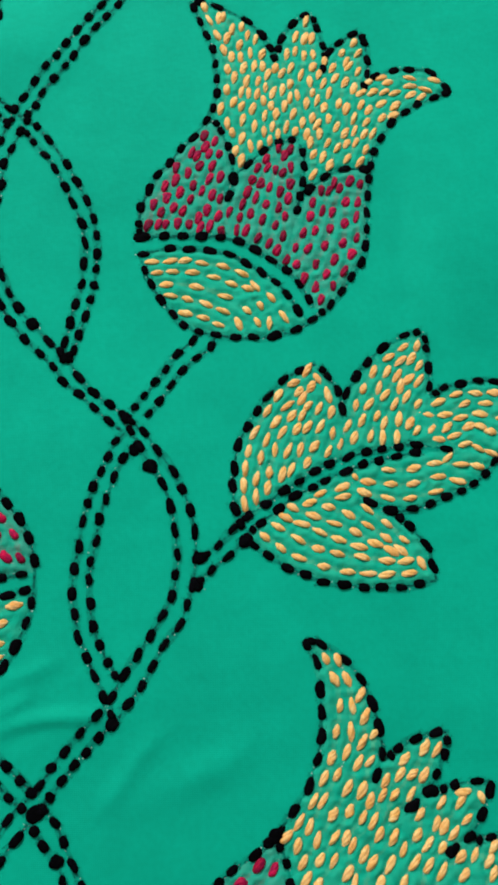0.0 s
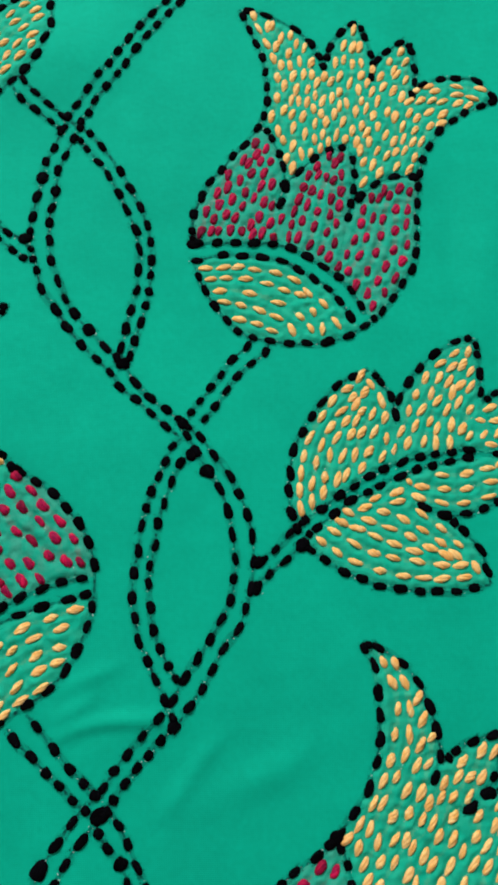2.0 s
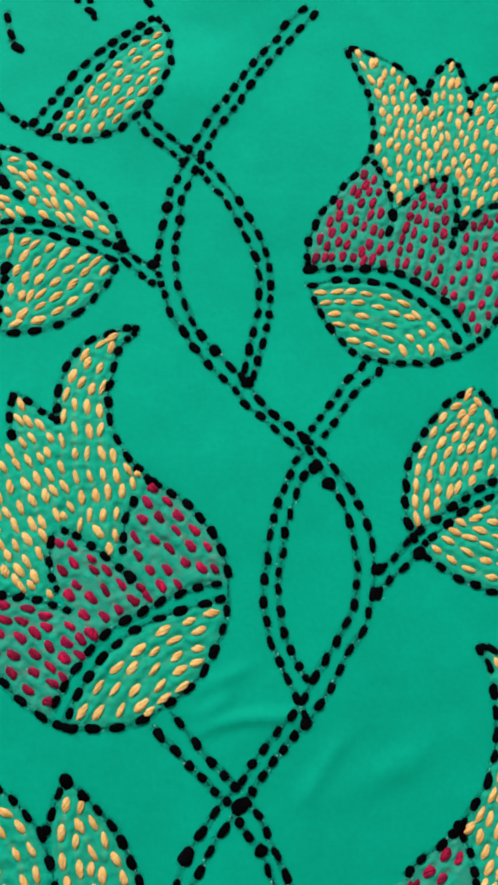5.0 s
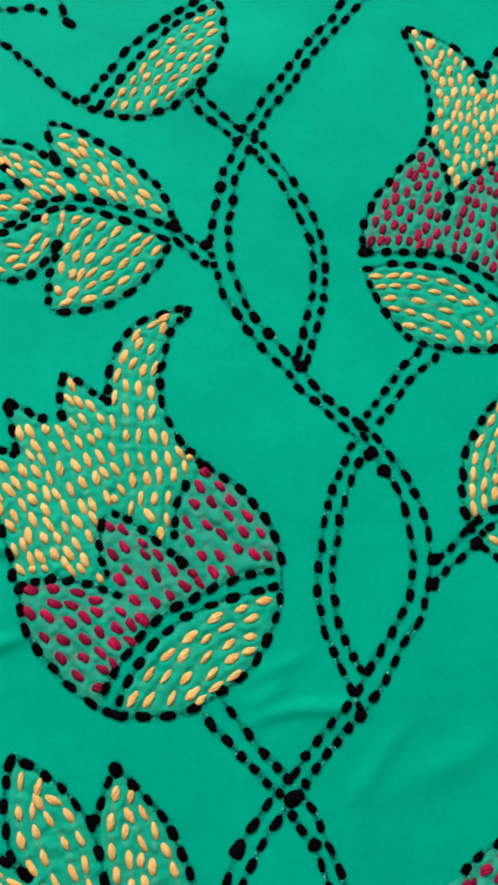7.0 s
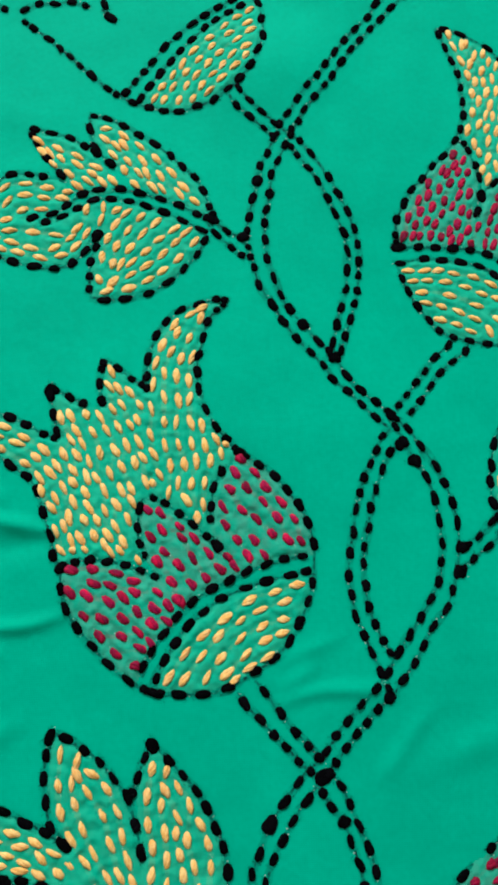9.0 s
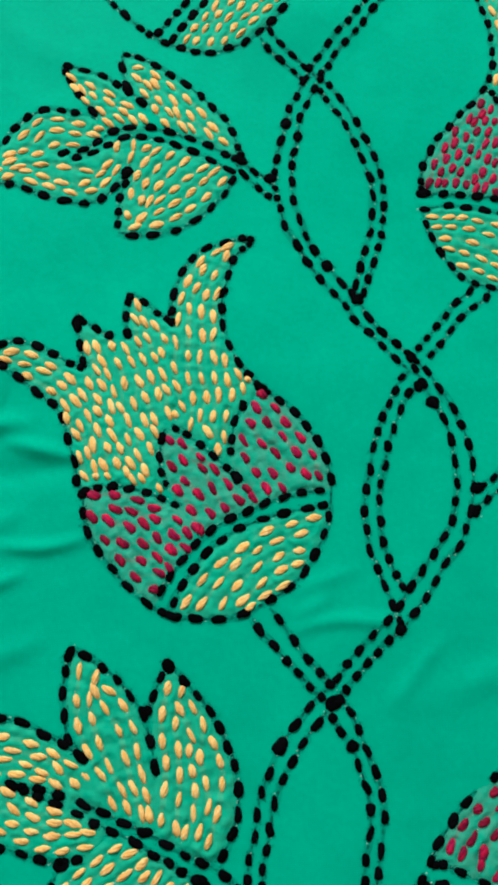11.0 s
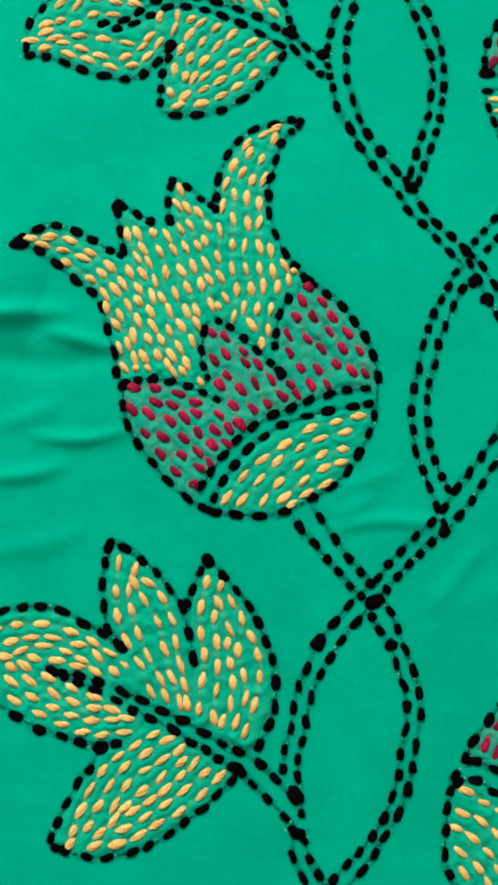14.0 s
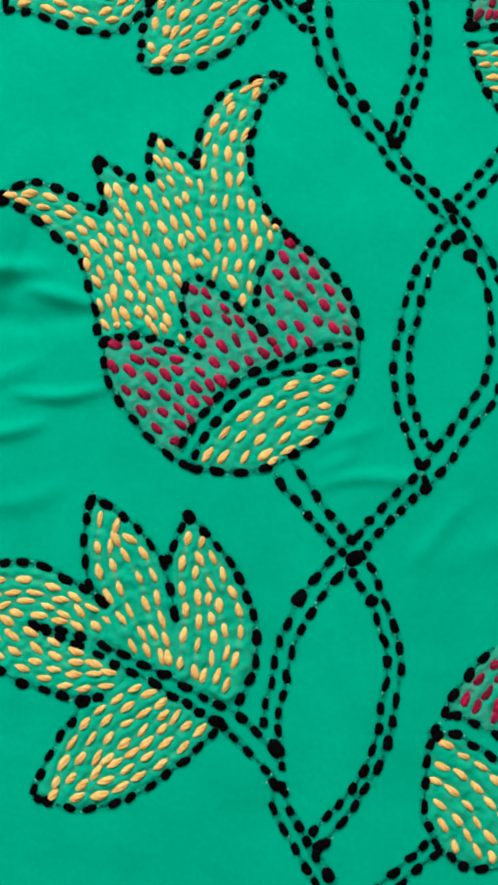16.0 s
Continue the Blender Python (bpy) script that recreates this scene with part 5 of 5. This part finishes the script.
# curled leaf: leaf lobe
filling("leaf_lobe", "leaf lobe filled with pale orange-yellow stitches", "yellow", COTTON_YELLOW, [
    [(-121.1, 92.0), (-110.9, 89.6), (-101.6, 84.5), (-93.3, 77.9), (-86.7, 70.7), (-83.8, 62.4), (-94.8, 66.1), (-101.2, 68.3), (-112.8, 75.9), (-118.7, 81.8)],
], [
    (4, [(-116.2, 84.8), (-113.4, 79.9), (-109.8, 75.3), (-106.4, 70.9)], -48),
    (1, [(-117.6, 87.5), (-114.4, 88.7)]),
    (4, [(-112.7, 82.8), (-109.0, 78.2), (-105.6, 74.7), (-101.3, 70.4)], -48),
    (5, [(-110.8, 86.5), (-110.6, 83.5), (-104.8, 78.8), (-103.4, 74.8), (-98.7, 70.4)], -51),
    (5, [(-106.0, 83.5), (-100.8, 79.6), (-96.2, 75.7), (-92.5, 71.5), (-89.0, 67.1)], -46),
    (2, [(-99.4, 74.4), (-93.6, 69.2)], -56),
], 1.0)
# curled leaf: leaf lobe
filling("leaf_lobe", "leaf lobe filled with pale orange-yellow stitches", "yellow", COTTON_YELLOW, [
    [(-137.7, 85.9), (-126.1, 84.1), (-118.5, 79.6), (-109.9, 68.6), (-121.1, 65.4), (-127.5, 71.8), (-135.4, 81.6)],
], [
    (4, [(-135.1, 82.5), (-133.4, 79.0), (-130.2, 75.3), (-125.4, 72.7)], -41),
    (2, [(-129.3, 80.5), (-123.5, 78.5)], -36),
    (2, [(-131.4, 78.9), (-128.1, 77.3)], -41),
    (2, [(-123.3, 75.9), (-118.0, 75.6)], -31),
    (3, [(-118.8, 73.3), (-119.9, 70.9), (-122.8, 69.1)], -36),
    (2, [(-115.9, 71.0), (-113.0, 71.8)], -46),
], 1.0)
# leaf at the top: leaf outline
drawn = outline("leaf_outline", "black running-stitch outline of a lobed leaf", [
    (11, [(-112.9, 98.9), (-111.3, 100.9), (-108.8, 104.9), (-106.4, 108.5), (-104.2, 112.3), (-100.9, 117.8), (-97.3, 122.0), (-93.1, 126.6), (-89.4, 130.1), (-85.4, 133.3), (-81.2, 136.5), (-76.7, 140.1)]),
    (10, [(-107.6, 97.5), (-106.8, 99.2), (-104.4, 103.7), (-101.6, 108.3), (-98.7, 113.0), (-96.1, 116.8), (-92.8, 120.9), (-89.2, 125.5), (-86.0, 128.6), (-82.1, 131.7), (-77.4, 135.5)]),
    (14, [(-76.7, 140.1), (-73.2, 136.1), (-72.0, 130.1), (-71.4, 123.8), (-72.8, 118.4), (-74.8, 112.8), (-77.8, 107.9), (-81.1, 104.4), (-85.0, 100.6), (-90.0, 98.3), (-95.2, 96.0), (-99.7, 95.9), (-104.1, 96.5), (-108.9, 97.7), (-112.6, 99.1)]),
    (1, [(-120.7, 129.0), (-115.9, 124.5)]),
    (5, [(-144.8, 125.9), (-139.5, 129.2), (-134.8, 129.7), (-129.9, 130.8), (-124.1, 129.4)]),
    (9, [(-144.2, 123.2), (-140.3, 120.6), (-135.4, 117.2), (-132.0, 114.2), (-128.6, 111.7), (-125.5, 108.7), (-121.7, 105.6), (-116.7, 101.7), (-112.6, 99.3)]),
    (2, [(-154.2, 127.3), (-148.3, 125.9)]),
    (2, [(-118.6, 127.8), (-121.0, 133.5), (-121.8, 139.5)]),
    (2, [(-82.2, 150.8), (-78.3, 143.8)]),
    (2, [(-102.1, 147.5), (-100.6, 143.5)]),
    (2, [(-97.2, 147.5), (-97.0, 143.8)]),
])
knots(drawn, [(-117.8, 126.1, 5.2, 2.6, -38), (-96.7, 140.6, 4.6, 2.8, -30), (-95.4, 138.8, 3.6, 2.2, -60)])
# leaf at the top: leaf lobe
filling("leaf_lobe", "leaf lobe filled with pale orange-yellow stitches", "yellow", COTTON_YELLOW, [
    [(-107.1, 97.1), (-101.6, 108.3), (-92.8, 120.9), (-82.1, 131.7), (-76.7, 139.7), (-73.2, 136.1), (-71.4, 123.8), (-74.8, 112.8), (-81.1, 104.4), (-90.0, 98.3), (-99.7, 95.9)],
], [
    (9, [(-102.6, 99.8), (-100.7, 104.0), (-97.8, 108.4), (-95.1, 112.4), (-92.1, 117.0), (-87.5, 122.0), (-83.2, 126.7), (-79.4, 130.2), (-75.8, 133.2)]),
    (7, [(-99.8, 99.6), (-97.4, 104.3), (-93.8, 109.6), (-90.3, 114.1), (-86.6, 119.0), (-81.7, 123.9), (-76.2, 128.3)]),
    (7, [(-95.5, 99.9), (-93.5, 105.0), (-90.7, 108.6), (-87.4, 112.7), (-84.3, 116.7), (-79.1, 121.8), (-75.2, 125.5)]),
    (6, [(-91.3, 100.8), (-88.9, 105.2), (-85.8, 109.1), (-83.1, 112.4), (-80.4, 116.3), (-76.3, 119.4)]),
    (4, [(-86.7, 103.3), (-83.2, 107.8), (-79.4, 112.2), (-76.2, 116.0)]),
], 0.92)
# upper loop: stem outline
drawn = outline("stem_outline", "double black stitched stems twining into loops", [
    (15, [(-63.0, 92.1), (-58.9, 89.8), (-55.4, 85.9), (-50.0, 78.6), (-47.1, 73.4), (-44.1, 68.0), (-42.1, 62.7), (-41.0, 57.8), (-40.6, 52.4), (-40.8, 48.1), (-40.9, 43.3), (-41.7, 39.2), (-42.8, 34.3), (-44.2, 29.1), (-45.7, 23.3)]),
    (13, [(-62.5, 88.6), (-59.5, 85.0), (-56.1, 81.1), (-53.2, 77.1), (-50.2, 71.7), (-47.9, 67.1), (-45.1, 61.1), (-44.0, 55.4), (-44.0, 49.3), (-44.3, 43.5), (-45.7, 37.7), (-46.7, 32.4), (-47.8, 26.9), (-47.2, 23.2)]),
    (19, [(-62.9, 89.9), (-63.5, 87.5), (-65.2, 82.6), (-67.0, 77.8), (-67.3, 71.5), (-68.1, 66.4), (-68.5, 62.0), (-68.1, 56.8), (-67.3, 50.8), (-65.1, 45.0), (-62.9, 40.0), (-60.3, 35.7), (-56.3, 31.6), (-51.8, 26.9), (-47.1, 22.4), (-43.6, 17.4), (-39.7, 13.4), (-35.4, 10.3), (-31.0, 6.8)]),
    (8, [(-65.1, 92.4), (-67.0, 89.6), (-68.5, 84.7), (-70.5, 80.4), (-71.1, 75.3), (-72.2, 69.5), (-73.0, 63.5), (-73.6, 57.5)]),
    (12, [(-72.8, 52.4), (-70.9, 47.9), (-69.3, 42.5), (-65.2, 36.9), (-62.1, 32.1), (-58.1, 27.2), (-53.9, 23.5), (-50.3, 20.0), (-47.6, 16.1), (-43.3, 12.9), (-39.4, 9.3), (-35.4, 5.8), (-31.8, 3.2)]),
    (4, [(-83.8, 62.4), (-79.3, 58.5), (-74.8, 56.5), (-72.1, 52.7)]),
    (3, [(-85.0, 60.6), (-82.3, 57.3), (-77.5, 53.4), (-73.5, 50.4)]),
    (4, [(-78.8, 105.8), (-74.5, 101.1), (-70.6, 97.9), (-66.5, 94.7), (-63.0, 92.1)]),
    (4, [(-81.2, 102.9), (-78.2, 99.1), (-74.3, 96.0), (-69.8, 92.8), (-65.9, 89.5)]),
    (12, [(-66.0, 93.3), (-63.0, 98.4), (-60.1, 103.4), (-57.4, 108.2), (-54.4, 111.7), (-52.1, 115.7), (-49.2, 120.4), (-46.3, 125.2), (-42.9, 130.2), (-38.9, 134.8), (-36.4, 139.9), (-29.6, 147.7)]),
    (13, [(-62.5, 92.1), (-59.6, 96.2), (-58.0, 100.2), (-54.9, 104.7), (-52.0, 108.8), (-49.8, 112.2), (-47.0, 117.3), (-44.1, 122.4), (-41.3, 126.3), (-38.0, 130.7), (-34.8, 134.7), (-31.5, 139.3), (-26.1, 146.0)]),
])
knots(drawn, [(-47.1, 22.7, 4.6, 3.4, 30), (-48.7, 23.9, 4.0, 2.8, -60), (-56.3, 31.6, 4.0, 3.4, -50), (-60.3, 36.0, 4.0, 3.2, -55), (-71.1, 75.3, 3.8, 3.6, 60), (-67.3, 71.5, 3.6, 3.2, 80), (-74.5, 56.9, 4.4, 2.8, 20), (-45.1, 61.1, 4.2, 3.0, -60)])
# middle loop: stem outline
drawn = outline("stem_outline", "double black stitched stems twining into loops", [
    (6, [(-12.5, 31.4), (-14.3, 28.7), (-18.3, 24.7), (-21.3, 20.4), (-23.9, 16.7), (-26.6, 12.9), (-29.8, 8.5)]),
    (6, [(-8.4, 30.7), (-9.4, 27.1), (-13.2, 23.8), (-16.9, 20.2), (-19.7, 16.1), (-22.6, 11.6), (-26.2, 7.0)]),
    (15, [(-29.8, 4.0), (-33.5, 0.6), (-35.2, -3.5), (-36.8, -7.4), (-38.6, -11.3), (-39.6, -15.6), (-40.8, -20.1), (-41.4, -26.4), (-42.2, -31.9), (-42.4, -38.0), (-41.5, -42.8), (-40.4, -48.3), (-38.1, -53.1), (-36.1, -57.2), (-33.6, -62.2), (-31.1, -67.5)]),
    (12, [(-28.3, -1.1), (-31.3, -3.8), (-33.4, -8.8), (-35.3, -14.4), (-36.8, -19.5), (-37.2, -24.9), (-38.3, -30.1), (-38.5, -34.4), (-37.9, -40.3), (-37.1, -45.7), (-35.2, -50.1), (-33.0, -54.2), (-30.3, -58.4)]),
    (22, [(-31.0, 6.8), (-26.3, 3.2), (-22.8, -1.6), (-18.6, -7.0), (-16.2, -11.5), (-14.0, -16.9), (-12.8, -22.3), (-12.4, -28.8), (-13.0, -35.5), (-14.4, -40.4), (-16.1, -45.3), (-19.7, -50.0), (-22.3, -55.0), (-24.8, -59.6), (-27.8, -63.6), (-31.1, -68.4), (-34.5, -71.2), (-37.2, -74.6), (-39.9, -77.4), (-42.4, -80.8), (-45.0, -84.4), (-48.0, -88.5)]),
    (19, [(-30.6, 4.8), (-27.5, -0.6), (-24.2, -6.0), (-21.2, -10.3), (-19.0, -15.9), (-17.8, -21.9), (-17.0, -28.1), (-17.3, -33.1), (-18.1, -38.3), (-20.4, -43.0), (-23.0, -47.8), (-26.0, -52.4), (-29.0, -57.0), (-31.9, -62.3), (-35.0, -66.2), (-38.8, -70.1), (-42.2, -74.4), (-45.1, -78.0), (-47.4, -81.7), (-50.7, -85.3)]),
    (3, [(-1.0, -19.7), (-3.1, -21.5), (-6.8, -25.6), (-11.1, -28.8)]),
    (4, [(0.7, -23.7), (-4.3, -28.3), (-8.5, -31.8), (-12.4, -35.3)]),
    (5, [(-66.2, -65.3), (-63.7, -68.0), (-59.4, -73.1), (-55.4, -77.4), (-52.0, -80.6), (-48.2, -84.4)]),
    (6, [(-70.5, -68.3), (-68.6, -71.1), (-64.4, -74.8), (-60.8, -78.4), (-57.7, -81.1), (-54.4, -84.4), (-50.0, -87.5)]),
])
knots(drawn, [(-24.5, -5.9, 4.2, 4.0, -30), (-11.1, -28.8, 4.4, 3.2, 20), (-12.1, -35.5, 4.0, 3.6, -40), (-31.0, 6.8, 3.8, 3.2, -30), (-31.6, -68.2, 4.2, 3.2, 65), (-28.8, -1.6, 3.6, 3.2, -60)])
# lower loop: stem outline
drawn = outline("stem_outline", "double black stitched stems twining into loops", [
    (9, [(-51.5, -85.8), (-54.3, -89.2), (-57.7, -93.9), (-61.0, -99.2), (-63.5, -105.8), (-65.1, -110.4), (-66.0, -115.7), (-66.1, -120.8), (-67.1, -126.0), (-67.2, -132.1)]),
    (12, [(-47.1, -86.8), (-52.1, -93.3), (-55.4, -98.2), (-57.8, -102.7), (-59.9, -107.0), (-61.7, -112.9), (-62.4, -118.9), (-62.9, -123.7), (-63.6, -128.1), (-63.3, -132.3), (-62.2, -137.2), (-61.2, -142.3)]),
    (16, [(-47.2, -85.8), (-43.6, -89.8), (-41.3, -94.0), (-39.0, -98.9), (-36.5, -103.9), (-34.6, -109.3), (-33.9, -114.4), (-34.5, -122.3), (-34.8, -127.4), (-35.6, -132.7), (-37.4, -139.0), (-40.4, -144.5), (-42.5, -148.8), (-45.3, -153.0), (-49.8, -158.8), (-51.6, -161.5)]),
    (15, [(-50.1, -89.7), (-48.1, -91.6), (-45.9, -94.8), (-42.7, -98.1), (-40.9, -102.6), (-38.7, -107.7), (-37.5, -112.9), (-37.3, -118.5), (-38.2, -124.5), (-38.2, -129.5), (-39.3, -134.9), (-41.0, -140.1), (-43.4, -144.7), (-46.4, -148.8), (-49.1, -151.9), (-53.0, -156.9)]),
    (3, [(-77.6, -127.5), (-72.7, -129.9), (-68.7, -133.1), (-63.0, -138.4)]),
    (5, [(-78.2, -131.7), (-74.2, -135.0), (-70.2, -138.1), (-65.5, -142.0), (-62.3, -146.1)]),
    (8, [(-62.8, -144.8), (-60.3, -147.1), (-58.4, -151.4), (-55.8, -155.0), (-53.5, -158.4), (-50.9, -162.0), (-47.5, -166.0), (-43.7, -171.0), (-40.5, -174.7)]),
    (6, [(-63.0, -146.9), (-62.6, -151.2), (-59.6, -156.0), (-56.2, -160.4), (-53.0, -164.9), (-50.3, -168.3), (-45.5, -173.8)]),
    (5, [(-21.1, -154.1), (-24.4, -156.8), (-27.3, -159.9), (-31.3, -163.9), (-35.5, -168.3), (-40.0, -173.3)]),
    (4, [(-19.4, -157.7), (-21.0, -158.6), (-25.6, -162.6), (-29.3, -166.5), (-34.4, -172.2)]),
])
knots(drawn, [(-48.1, -88.0, 6.2, 3.4, 38), (-61.0, -99.2, 5.6, 3.8, 55), (-42.7, -98.1, 3.8, 3.4, -40), (-63.2, -136.6, 5.6, 3.6, -40), (-62.0, -145.7, 5.2, 3.4, -20), (-49.8, -158.8, 5.0, 3.0, 40), (-47.4, -166.0, 4.0, 3.6, -50)])

# pale lint pulled up round the needle holes
verts, faces = [], []
for x, y, size in HOLES:
    first, turn = len(verts), dice.uniform(0, 6)
    for k in range(5):
        far = size * dice.uniform(0.6, 1.3)
        px, py = x + far * math.cos(turn + 1.257 * k), y + far * math.sin(turn + 1.257 * k)
        verts.append((px * MM, py * MM, (height(px, py) + 0.05) * MM))
    verts.append((x * MM, y * MM, (height(x, y) + 0.22) * MM))
    faces += [(first + k, first + (k + 1) % 5, first + 5) for k in range(5)]
lint = mesh_object("needle_lint", verts, faces, LINT, cloth, "pale specks of lint at the needle holes")
tagged(lint, kind="stuff")

# fine black fibres that stand off the thread
verts, faces = [], []
for x, y, way, long in FUZZ:
    first, base = len(verts), height(x, y)
    for px, py, lift in ((x - 0.02 * math.sin(way), y + 0.02 * math.cos(way), 0.25), (x + 0.02 * math.sin(way), y - 0.02 * math.cos(way), 0.25),
                         (x + long * math.cos(way), y + long * math.sin(way), 0.14)):
        verts.append((px * MM, py * MM, (base + lift) * MM))
    faces.append((first, first + 1, first + 2))
fuzz = mesh_object("thread_fuzz", verts, faces, BLACK, cloth, "fine loose fibres beside the black thread")
tagged(fuzz, kind="stuff")
